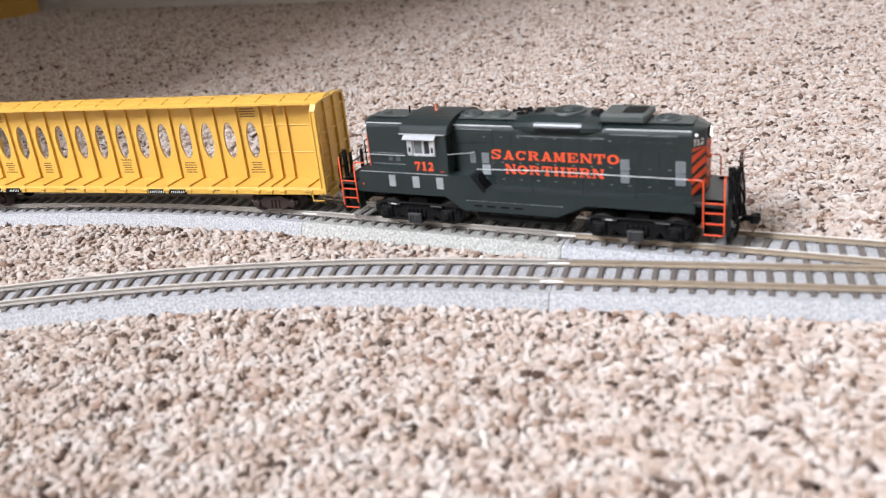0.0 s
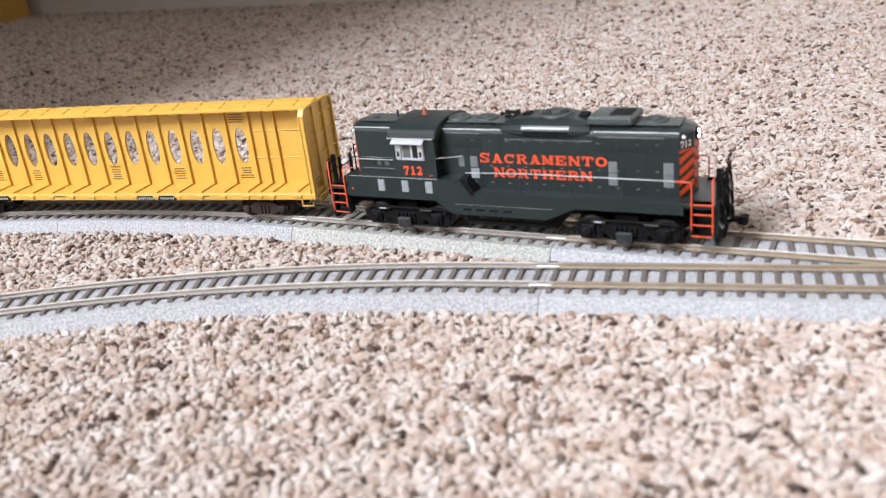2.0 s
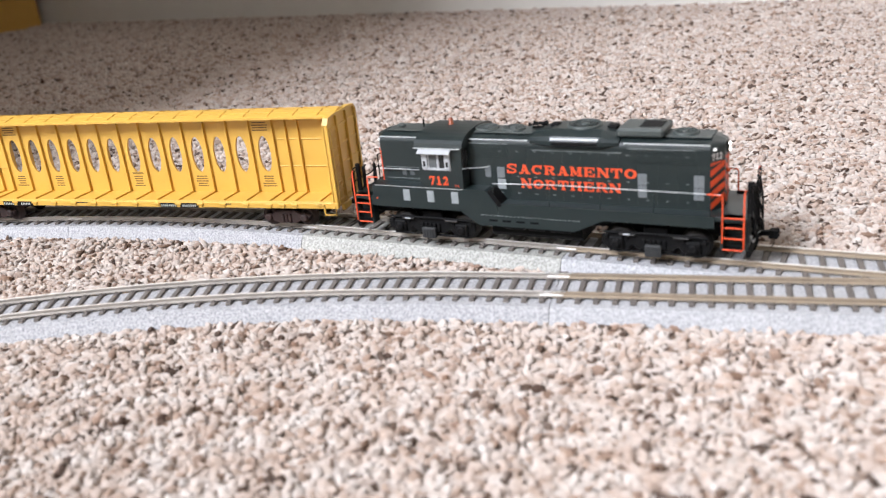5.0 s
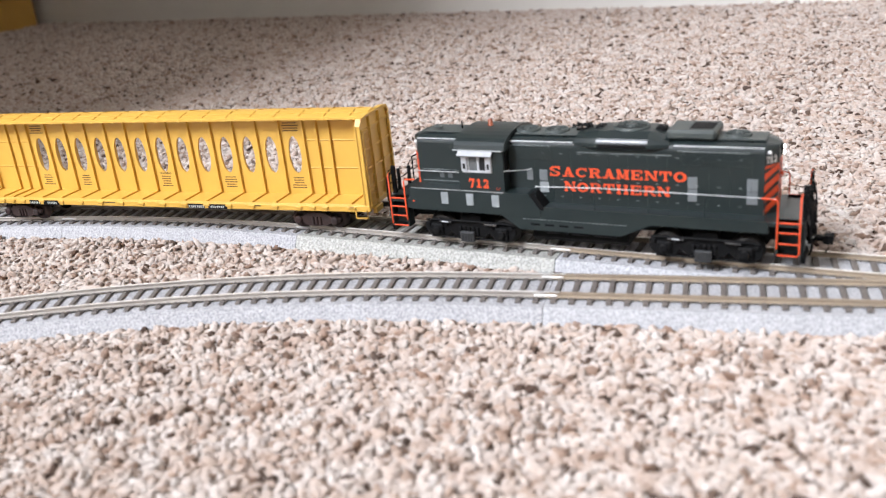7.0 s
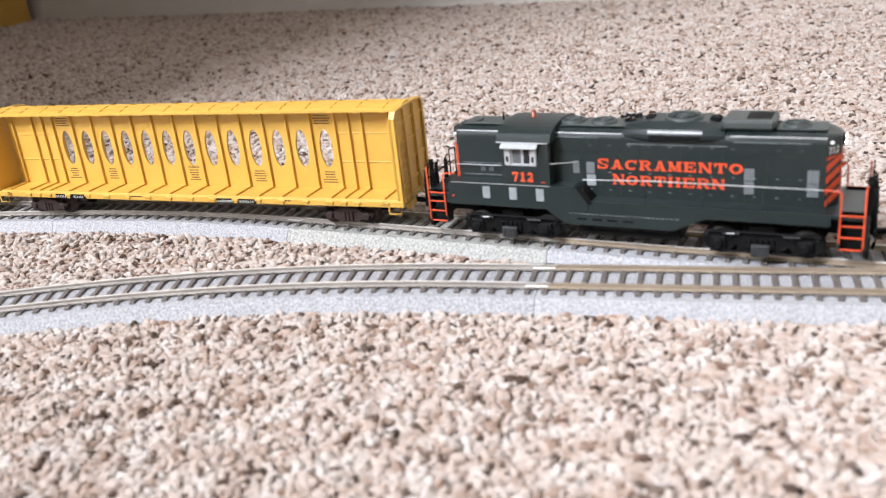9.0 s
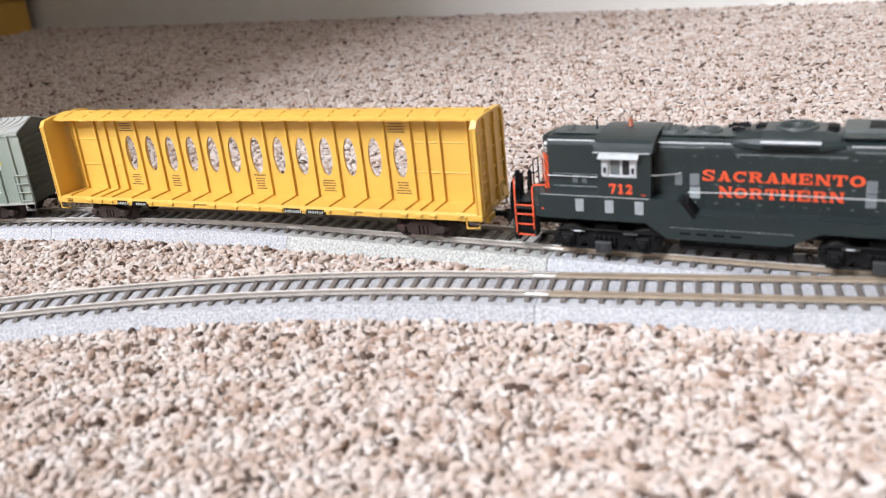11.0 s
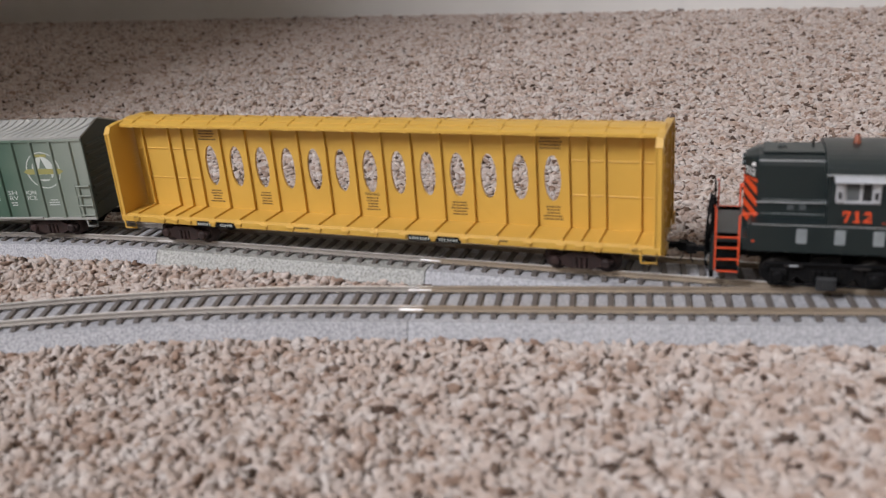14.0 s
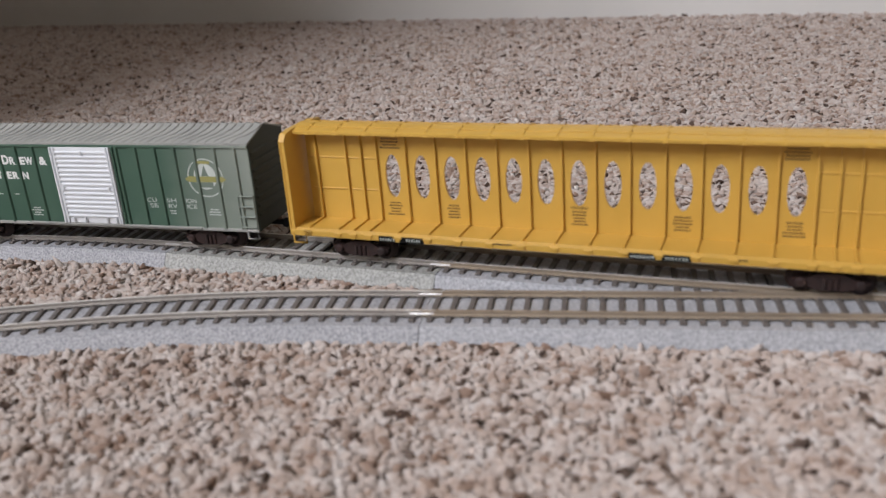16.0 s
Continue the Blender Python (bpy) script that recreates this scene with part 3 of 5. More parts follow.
def loco_truck(parent, x):
    k = Kit().box(-13, 13, -7, 7, 5, 13, 0.6).box(-5, 5, -12.5, 12.5, 9, 13, 0.4)
    t = part("truck", k, M_BLACK, parent, "black two-axle truck", Matrix.Translation((x / 1000, 0, 0)))
    for s in (-1, 1):
        f = Kit()
        y0, y1 = s * 12.6, s * 14.6
        f.prism([(-22, 8.6), (-22, 5.4), (-19.5, 3.0), (-12, 3.0), (-9.5, 5.6), (-7, 3.4), (7, 3.4), (9.5, 5.6), (12, 3.0), (19.5, 3.0), (22, 5.4), (22, 8.6), (9, 10.2), (-9, 10.2)], "y", y0, y1)
        for a in (-15.75, 15.75):
            f.box(a - 3.0, a + 3.0, s * 14.4, s * 16.0, 3.2, 8.6, 0.5)
            f.lathe([(2.0, s * 15.8), (2.1, s * 16.6), (1.2, s * 16.9)][:: s], (a, 0, 5.9), "y", 12)
            f.box(a - 5.2, a - 3.4, s * 14.4, s * 15.4, 7.6, 9.6, 0.3)
            f.box(a + 3.4, a + 5.2, s * 14.4, s * 15.4, 7.6, 9.6, 0.3)
        for q in range(5):
            f.box(-5 + q * 2.1, -3.6 + q * 2.1, s * 14.4, s * 15.6, 4.2, 8.2, 0.2)
        f.tube([(-21, s * 15, 10.4), (-12, s * 15.4, 10.8), (12, s * 15.4, 10.8), (21, s * 15, 10.4)], 0.5)
        f.tube([(-19, s * 15, 2.6), (19, s * 15, 2.6)], 0.45)
        part("sideframe", f, M_BLACK, t)
        b = Kit().box(-3.4, 3.4, s * 15.8, s * 17.8, 1.8, 6.6, 0.3)
        for q in range(4):
            b.box(-2.6 + q * 1.4, -1.9 + q * 1.4, s * 17.7, s * 18.2, 2.3, 6.0)
        part("spring_pack", b, M_SPRING, t, "dark grey spring pack on the truck side")
        c = Kit().tube([(-14, s * 15.8, 10.0), (-8, s * 15.8, 10.0)], 0.6, 8).tube([(8, s * 15.8, 10.0), (14, s * 15.8, 10.0)], 0.6, 8)
        part("brake_cylinder", c, M_STEEL, t)
        # silver bar stands for light caught on top of the brake cylinder
        part("cylinder_glint", Kit().tube([(-12.5, s * 16.4, 10.3), (-9.6, s * 16.4, 10.3)], 0.32, 6), M_SILVER, t, "silver bar for the glint on the brake cylinder")
    wheels = [wheelset(t, a, 5.9, 11, M_STEEL) for a in (-15.75, 15.75)]
    return t, wheels


def freight_truck(parent, x):
    k = Kit().box(-3, 3, -12, 12, 5.2, 9.0, 0.4)
    t = part("truck", k, M_RUST, parent, "red-brown two-axle freight truck", Matrix.Translation((x / 1000, 0, 0)))
    for s in (-1, 1):
        f = Kit()
        f.prism([(-13, 5.8), (-12, 3.6), (-8, 3.4), (-4.5, 1.9), (4.5, 1.9), (8, 3.4), (12, 3.6), (13, 5.8), (8, 6.4), (4.2, 8.6), (-4.2, 8.6), (-8, 6.4)], "y", s * 12.0, s * 13.8)
        for a in (-9.9, 9.9):
            f.lathe([(2.0, s * 13.6), (2.0, s * 14.6), (1.3, s * 15.0)][::s], (a, 0, 4.8), "y", 12)
        for q in range(3):
            f.tube([(-2 + q * 2, s * 13.9, 2.6), (-2 + q * 2, s * 13.9, 6.6)], 0.75, 8)
        part("sideframe", f, M_RUST, t)
    return t, [wheelset(t, a, 4.8, 12, M_RUST) for a in (-9.9, 9.9)]


def hood_shell(x0, x1, half, z0, z1, round_r=3.2, nose0=0.0, nose1=0.0):
    """A hood with a rounded top and cut corners at its ends."""
    sec = [(-half, z0), (-half, z1 - round_r)]
    for q in range(1, 6):
        a = q * 1.5708 / 5
        sec.append((-half + round_r * (1 - math.cos(a)) * 1.6, z1 - round_r + round_r * math.sin(a)))
    sec.append((0, z1 + 0.7))
    sec += [(-y, z) for y, z in sec[:-1][::-1]]
    k, rings = Kit(), []
    stations = [(x0, -1)] if not nose0 else [(x0 - nose0, 0.42), (x0, 1)]
    stations += [(x1, 1), (x1 + nose1, 0.42)] if nose1 else [(x1, 1)]
    for x, f in stations:
        f = abs(f)
        rings.append([(x, y * f, z if f == 1 else min(z, z1 - 1.4 + (z - z1) * 0.2 if z > z1 - 2.5 else z)) for y, z in sec])
    m = len(sec)
    v = [p for r in rings for p in r]
    faces = [(i * m + j, (i + 1) * m + j, (i + 1) * m + j + 1, i * m + j + 1) for i in range(len(rings) - 1) for j in range(m - 1)]
    k.add(v, faces)
    return k.add(v, [tuple(range(m)), tuple(range(len(v) - m, len(v)))[::-1]])


def louvre(x0, x1, z0, z1, y, n):
    k = Kit().box(x0, x1, y, y + 0.3, z0, z1, 0.05)
    for i in range(n):
        z = z0 + (z1 - z0) * (i + 0.5) / n
        h = (z1 - z0) / n * 0.42
        k.prism([(y - 0.02, z + h), (y - 0.32, z - h), (y + 0.05, z - h), (y + 0.05, z + h)], "x", x0 + 0.15, x1 - 0.15)
    return k


def fan(r, x, z):
    k = Kit().lathe([(r, z - 0.6), (r, z + 0.7), (r * 0.92, z + 1.0), (r * 0.86, z + 0.7), (r * 0.84, z), (r * 0.2, z)], (x, 0, 0), "z", 28)
    for q in range(12):
        a = q * 0.5236
        k.tube([(x + r * 0.2 * math.cos(a), r * 0.2 * math.sin(a), z + 0.7), (x + r * 0.88 * math.cos(a), r * 0.88 * math.sin(a), z + 0.8)], 0.16, 4)
    k.lathe([(r * 0.28, z), (r * 0.28, z + 1.0), (r * 0.1, z + 1.15)], (x, 0, 0), "z", 14)
    for f in (0.5, 0.7):
        ring = [(x + r * f * math.cos(q * 0.2618), r * f * math.sin(q * 0.2618), z + 0.85) for q in range(25)]
        k.tube(ring, 0.12, 4)
    return k


def locomotive():
    L = thing("model_locomotive", "dark green model diesel locomotive with orange lettering on the rear track", "model train")
    # frame and walkways
    k = Kit().box(-90, 87.8, -16.8, 16.8, 18.6, 20.4, 0.2)
    part("walkway", k, M_GREEN, L)
    for s in (-1, 1):
        sill = [(-80, 20.6), (-80, 16.2), (-34.5, 16.2), (-25.5, 10.0), (18.5, 10.0), (31, 15.8), (75.5, 15.8), (75.5, 20.6)]
        part("side_sill", Kit().prism(sill, "y", s * 16.6, s * 17.4), M_GREEN, L)
        strip = Kit()
        for q in range(24):
            strip.box(-24 + q * 1.9, -22.7 + q * 1.9, s * 17.4, s * 17.55, 14.8, 15.05)
        part("rivet_strip", strip, M_SEAM, L)
        slots = Kit()
        for q in range(4):
            slots.box(-20.5 + q * 6.4, -16.4 + q * 6.4, s * 17.38, s * 17.5, 12.2, 13.1, 0.1)
        part("slot", slots, M_BLACK, L)
    part("fuel_tank", Kit().prism([(-10, 3.2), (10, 3.2), (11.5, 5), (11.5, 12.5), (-11.5, 12.5), (-11.5, 5)], "x", -22, 20), M_BLACK, L, "black fuel tank under the frame")
    for x, w in ((-10, 5), (0, 4), (11, 5)):
        for s in (-1, 1):
            part("air_tank", Kit().lathe([(0.4, x - w), (1.7, x - w + 0.6), (1.7, x + w - 0.6), (0.4, x + w)], (0, s * 13.4, 9.3), "x", 12), M_BLACK, L)
    part("underframe", Kit().box(-88, 88, -7, 7, 9.5, 18.7, 0.3), M_BLACK, L, "black underframe")
    # hoods
    long_hood = part("long_hood", hood_shell(-32, 72.6, 10.5, 20.3, 48.3, nose1=4.4), M_GREEN, L)
    short_hood = part("short_hood", hood_shell(-75.6, -51, 10.5, 20.3, 48.3, nose0=4.4), M_GREEN, L)
    # roof walk plate on top of the hoods
    part("roof_plate", Kit().box(-30, 72, -6.2, 6.2, 48.8, 49.2, 0.15), M_ROOFG, long_hood)
    part("roof_plate", Kit().box(-74, -51, -6.2, 6.2, 48.8, 49.2, 0.15), M_ROOFG, short_hood)
    for s in (-1, 1):
        for x0, x1, hood in ((-32, -3, long_hood), (38.5, 72.4, long_hood), (-75.4, -54, short_hood)):
            # pale gutter line carries the highlight on the hood's top edge
            part("gutter_highlight", Kit().tube([(x0, s * 10.2, 47.0), (x1, s * 10.2, 47.0)], 0.26, 6), M_GREYWIRE, hood, "gutter edge with its highlight in the colour")
    # hood doors: raised seams, hinges and grilles on the viewer's side and the far side
    for s in (-1, 1):
        y = s * 10.5
        d = Kit()
        for x in range(-20, 72, 8):
            d.box(x - 0.12, x + 0.12, y - 0.13, y + 0.13, 21.5, 43.5)
        part("door_seam", d, M_GREEN, long_hood)
        h = Kit()
        for x in range(-16, 72, 4):
            for z in (23.5, 31.0, 42.2):
                if (x // 4) % 2 == 0:
                    h.box(x - 0.6, x + 0.6, y - 0.25, y + 0.25, z - 0.11, z + 0.11)
        part("hinge", h, M_SEAM, long_hood)
        bead = Kit().box(-1, 37.5, y - 0.2, y + 0.2, 42.9, 43.2).box(40, 67, y - 0.2, y + 0.2, 44.8, 45.05).box(-31, -12.5, y - 0.2, y + 0.2, 45.2, 45.4)
        part("bead", bead, M_SEAM, long_hood)
        for x0, x1 in ((-30.5, -12.5), (41, 67)):
            g = Kit().box(x0, x1, y - 0.15, y + 0.15, 39.5, 44.0)
            for q in range(int((x1 - x0) / 0.9)):
                g.box(x0 + q * 0.9 + 0.2, x0 + q * 0.9 + 0.55, y - 0.3, y + 0.3, 39.3, 39.8)
                g.box(x0 + q * 0.9 + 0.2, x0 + q * 0.9 + 0.45, y - 0.24, y + 0.24, 40.2, 43.6)
            part("radiator_grille", g, M_GREEN, long_hood)
        sh = Kit().box(-74, -51, y - 0.14, y + 0.14, 32.8, 33.05).box(-74, -51, y - 0.14, y + 0.14, 27.6, 27.85)
        part("bead", sh, M_SEAM, short_hood)
        for x in (-65.5, -61.5):
            part("louvre", Kit().box(x, x + 2.2, y - 0.3, y + 0.2, 29.3, 31.4, 0.1), M_LOUVRE, short_hood)
    for x0, x1, z0, z1, n in ((-23.7, -20.8, 30.2, 35.0, 6), (-18.0, -14.3, 30.2, 35.0, 6), (-18.0, -14.0, 25.1, 29.6, 6), (43.9, 47.8, 30.0, 34.7, 7), (43.9, 47.8, 24.6, 29.6, 7), (66.3, 70.5, 29.9, 34.9, 7), (66.3, 70.5, 24.7, 29.6, 7)):
        part("louvre", louvre(x0, x1, z0, z1, -10.55, n), M_LOUVRE2 if x0 < 0 and z0 < 27 else M_LOUVRE, long_hood, "grey louvre panel")
    # dynamic brake blister, hatches and fans
    sec = [(-6.5, 51.6), (-11.2, 49.4), (-12.6, 47.6), (-12.6, 45.8), (-10.4, 44.2), (10.4, 44.2), (12.6, 45.8), (12.6, 47.6), (11.2, 49.4), (6.5, 51.6)]
    b, m = Kit(), len(sec)
    v = [(-2.2, y * 0.83, 46.5 + (z - 46.5) * 0.62) for y, z in sec] + [(7.6, y, z) for y, z in sec] + [(28.6, y, z) for y, z in sec] + [(36.6, y * 0.83, 46.5 + (z - 46.5) * 0.62) for y, z in sec]
    b.add(v, [(i * m + j, i * m + (j + 1) % m, (i + 1) * m + (j + 1) % m, (i + 1) * m + j) for i in range(3) for j in range(m)])
    b.add(v, [tuple(range(m))[::-1], tuple(range(3 * m, 4 * m))])
    blister = part("brake_blister", b, M_GREEN, long_hood)
    for s in (-1, 1):
        part("blister_vent", Kit().box(8.4, 28, s * 12.4, s * 12.9, 45.9, 47.5, 0.15), M_BLACK, blister)
        # silver tube paints the highlight along the rounded edge
        part("blister_highlight", Kit().tube([(8, s * 12.2, 48.4), (28.6, s * 12.2, 48.4)], 0.55, 8), M_SILVER, blister, "silver strip for the highlight on the upper edge")
    part("cooling_fan", fan(7.4, 19.3, 51.6), M_ROOFG, blister)
    for x in (-25.9, -13.0, 61.0):
        part("cooling_fan", fan(5.2, x, 49.3), M_ROOFG, long_hood)
    hatch = part("roof_hatch", Kit().box(35.0, 54.0, -8.6, 8.6, 48.9, 52.6, 0.9), M_ROOFG, long_hood, "raised roof hatch box")
    part("hatch_screen", Kit().box(43.5, 52.5, -5, 5, 52.55, 52.85, 0.1), M_BLACK, hatch)
    for x0, x1 in ((29.6, 33.6), (4.6, 8.2)):
        part("exhaust_stack", Kit().box(x0, x1, -2.5, 2.5, 50.4, 52.2, 0.3).box(x0 + 0.5, x1 - 0.5, -1.9, 1.9, 52.1, 52.5, 0.1), M_BLACK, long_hood)
    horn = Kit().box(-1.6, 3.2, -1.0, 1.0, 50.0, 51.0, 0.2)
    for dy, dx in ((-1.6, -3.5), (0, 4.5), (1.6, -2.5), (-0.6, 3.2), (2.4, 3.4)):
        horn.lathe([(0.35, 0.8), (0.4, 0.8 + (dx * 0.5)), (0.95, 0.8 + dx)], (0, dy, 52.2), "x", 10)
    horn.tube([(0.8, 0, 50.5), (0.8, 0, 52.4)], 0.35).tube([(0.8, -1.8, 52.2), (0.8, 2.4, 52.2)], 0.35)
    part("air_horn", horn, M_BLACK, long_hood, "black five-chime air horn", Matrix.Translation((-0.0026, 0, -0.0004)))
    grab = Kit()
    for q in range(9):
        grab.tube([(68 - q * 10.5, -9, 48.2), (68 - q * 10.5, -9, 49.1), (66 - q * 10.5, -9, 49.1), (66 - q * 10.5, -9, 48.2)], 0.14, 4)
    part("lift_ring", grab, M_BLACK, long_hood)
    # cab with its arched roof
    roof = [(-17.6, 44.2), (-18.4, 44.6)] + [(-17.8 * math.cos(q * math.pi / 14) ** 1.0, 44.9 + 5.9 * math.sin(q * math.pi / 14) ** 0.85) for q in range(15)] + [(18.4, 44.6), (17.6, 44.2)]
    body = [(-17.2, 20.4), (-17.2, 44.6)] + [(-17.0 * math.cos(q * math.pi / 14), 44.8 + 5.2 * math.sin(q * math.pi / 14) ** 0.85) for q in range(1, 14)] + [(17.2, 44.6), (17.2, 20.4)]
    cab = part("cab", Kit().prism(body, "x", -52.8, -31.6), M_GREEN, L)
    part("cab_roof", Kit().prism(roof, "x", -54.0, -30.6), M_GREEN, cab)
    part("roof_edge", Kit().box(-54.1, -31.4, -18.7, -18.3, 44.3, 44.75, 0.1), M_GREYWIRE, cab, "bright grey roof edge")
    for s in (-1, 1):
        w = Kit()
        for z in (34.9, 43.4):
            w.box(-50.6, -36.8, s * 17.0, s * 17.7, z - 0.5, z + 0.5, 0.1)
        for x in (-50.1, -43.0, -37.3):
            w.box(x - 0.5, x + 0.5, s * 17.0, s * 17.7, 34.9, 43.4, 0.1)
        win = part("cab_window", w, M_SILVER, cab, "silver framed sliding cab window")
        part("pane", Kit().box(-47.9, -43.3, s * 17.1, s * 17.3, 35.2, 43.1), M_PANE, win, "grey reflecting window pane")
        part("pane", Kit().box(-42.7, -40.0, s * 17.1, s * 17.3, 35.2, 43.1), M_GLASS, win, "dark open window")
        part("sash", Kit().box(-47.9, -43.3, s * 17.25, s * 17.5, 42.2, 42.8).box(-47.9, -47.5, s * 17.25, s * 17.5, 35.3, 42.5), M_GREYWIRE, win)
        for x in (-50.8, -39.6):
            deflector = part("wind_deflector", Kit().box(x, x + 2.7, s * 17.4, s * 18.2, 35.0, 42.8, 0.25), M_SILVER, win)
            part("mirror_glass", Kit().box(x + 0.8, x + 1.9, s * 18.1, s * 18.3, 36.2, 38.6), M_GLASS, deflector)
        part("sunshade", Kit().prism([(s * 17.3, 44.3), (s * 20.4, 42.3), (s * 20.7, 42.7), (s * 17.4, 44.9)], "x", -51.6, -35.7), M_SILVER, cab, "silver window sunshade")
    part("front_cab_window", Kit().box(-31.7, -31.4, -16, -11.6, 34.5, 43.5, 0.2), M_GLASS, cab)
    part("road_number", lettering(Kit(), "712", -48.3, 27.5, 9.9, 4.1, y=-17.2), M_ORANGE, cab, "orange road number")
    part("small_print", print_block(Kit(), -34.6, 27.6, 3.0, 2, 0.5, -17.2, 4), M_ORANGE, cab)
    beacon = part("beacon", Kit().lathe([(1.3, 50.4), (1.3, 51.3), (1.05, 51.4), (1.0, 53.3), (0.5, 53.8)], (-43.6, 0, 0), "z", 14), M_AMBER, cab, "amber roof beacon")
    part("antenna", Kit().tube([(-57.6, 0, 49.0), (-57.6, 0, 52.6)], 0.4), M_BLACK, short_hood)
    part("brake_wheel_gear", Kit().box(-69.5, -66.5, -3, -1, 49.8, 50.6, 0.2), M_ROOFG, short_hood)
    # battery boxes along the walkway beside the cab
    for s in (-1, 1):
        bx = part("battery_box", Kit().prism([(-78.4, 16.0), (-15.8, 16.0), (-15.8, 19.4), (-20.6, 25.6), (-21.6, 26.2), (-77.4, 26.2), (-78.4, 25.4)], "y", s * 10.4, s * 17.75), M_GREEN, L)
        for x in (-62.3, -50.0, -37.9):
            part("louvre", louvre(x, x + 3.6, 19.5, 24.8, -17.8 if s < 0 else 17.6, 8), M_LOUVRE2, bx, "silver vent louvre")
        if s < 0:
            part("bead", Kit().box(-77, -32, -17.85, -17.6, 25.95, 26.2), M_GREYWIRE, bx)
            # black wedge paints the shade on the box's sloped end
            part("box_end_shade", Kit().prism([(-15.7, 19.2), (-19.4, 24.2), (-20.4, 25.9), (-18.4, 26.3), (-14.2, 20.8), (-14.2, 19.2)], "y", -17.6, -10.6), M_BLACK, bx)
            part("spot", Kit().lathe([(0.45, -17.78), (0.45, -17.95)], (-76.4, 0, 19.8), "y", 10), M_ORANGE, bx)
    # side lettering
    part("lettering", lettering(Kit(), "SACRAMENTO", -13.5, 32.4, 57.8, 4.1, first=1.07, y=-10.66), M_ORANGE, long_hood, "orange slab lettering")
    part("lettering", lettering(Kit(), "NORTHERN", -7.1, 26.0, 44.7, 4.1, first=1.08, y=-10.66), M_ORANGE, long_hood, "orange slab lettering")
    # ends: stripes, number boards, lamps, rails, steps and couplers
    for s, hood in ((1, long_hood), (-1, short_hood)):
        face = 72.6 if s > 0 else -75.6
        for side in (-1, 1):
            # stripes on the cut corner of the hood end
            p0, p1 = Vector((face, side * 10.5, 0)), Vector((face + s * 4.4, side * 4.41, 0))
            d = p1 - p0
            nrm = Vector((s * abs(d.y), side * abs(d.x), 0)).normalized() * 0.12
            st = Kit()
            for q in range(5):
                z0 = 20.8 + q * 4.5
                zz = [(0.03, z0), (0.97, z0 + 3.6), (0.97, z0 + 6.2), (0.03, z0 + 2.6)] if side < 0 else [(0.03, z0), (0.97, z0 + 3.6), (0.97, z0 + 6.2), (0.03, z0 + 2.6)]
                zz = [(u, min(w, 40.0)) for u, w in zz]
                pts = [p0 + d * u + Vector((0, 0, w)) for u, w in zz]
                st.add([(p + nrm)[:] for p in pts] + [(p - nrm)[:] for p in pts], [(0, 1, 2, 3), (7, 6, 5, 4), (0, 4, 5, 1), (1, 5, 6, 2), (2, 6, 7, 3), (3, 7, 4, 0)])
            part("stripe", st, M_ORANGE, hood, "orange safety stripes")
            turn = math.atan2(d.y, d.x) if side * s < 0 else math.atan2(-d.y, -d.x)
            lamp = p0 + d * 0.30 + nrm * 1.5 + Vector((0, 0, 45.2))
            part("marker_lamp", Kit().lathe([(0.75, -0.5), (0.8, 0.2), (0.3, 0.6)], lamp[:], "z", 10), M_WHITE, hood)
            if side < 0:
                board = lettering(Kit(), "712", 0.6, 41.0, 5.6, 2.6, y=-0.05)
                o = p0 if s > 0 else p1
                ang = math.atan2(d.y, d.x) if s > 0 else math.atan2(-d.y, -d.x)
                part("number_board", board, M_WHITE, hood, "white number board figures", Matrix.Translation((o + nrm) * 0.001) @ Matrix.Rotation(ang, 4, "Z"))
        fx = face + s * 4.4
        st = Kit()
        for q in range(5):
            z0 = 21 + q * 4.4
            poly = [(-4.3, z0 + 3.4), (0, z0), (4.3, z0 + 3.4), (4.3, z0 + 5.8), (0, z0 + 2.4), (-4.3, z0 + 5.8)]
            poly = [(a, min(c, 41.5)) for a, c in poly]
            st.prism(poly[:2] + [poly[4], poly[5]], "x", fx, fx + s * 0.15).prism([poly[1], poly[2], poly[3], poly[4]], "x", fx, fx + s * 0.15)
        part("stripe", st, M_ORANGE, hood, "orange safety stripes")
        for z in (43.2, 45.4):
            hl = part("headlight", Kit().lathe([(1.2, fx), (1.25, fx + s * 0.9), (0.9, fx + s * 1.0)], (0, 0, z), "x", 14), M_GREEN, hood)
            part("lens", Kit().lathe([(0.85, fx + s * 0.9), (0.7, fx + s * 1.25), (0.2, fx + s * 1.4)], (0, 0, z), "x", 12), M_LAMP if s > 0 else M_WHITE, hl)
        part("classification_lamp", Kit().lathe([(1.0, fx), (1.0, fx + s * 1.0), (0.4, fx + s * 1.4)], (0, 0, 34.5), "x", 12), M_ORANGE, hood)
        cut = 2.3 if s > 0 else 0.0
        part("end_plate", Kit().box(s * (89.2 - cut), s * (90.6 - cut), -15.5, 15.5, 6.5, 20.4, 0.3), M_GREEN, L)
        part("pilot", Kit().prism([(-14, 3.4), (14, 3.4), (15.5, 8.0), (-15.5, 8.0)], "x", s * (89.4 - cut), s * (91.0 - cut)), M_BLACK, L, "black pilot plate")
        coupler(L, s * (90 - cut), s)
        hoses = Kit()
        for y in (-9, -7, -5.5, 5.5, 7.5, 9.5):
            hoses.tube([(s * (90.6 - cut), y, 12), (s * (92.2 - cut), y, 10.5), (s * (92.6 - cut), y + 0.4, 7.0), (s * (91.8 - cut), y + 0.8, 4.6)], 0.42)
        part("air_hose", hoses, M_BLACK, L)
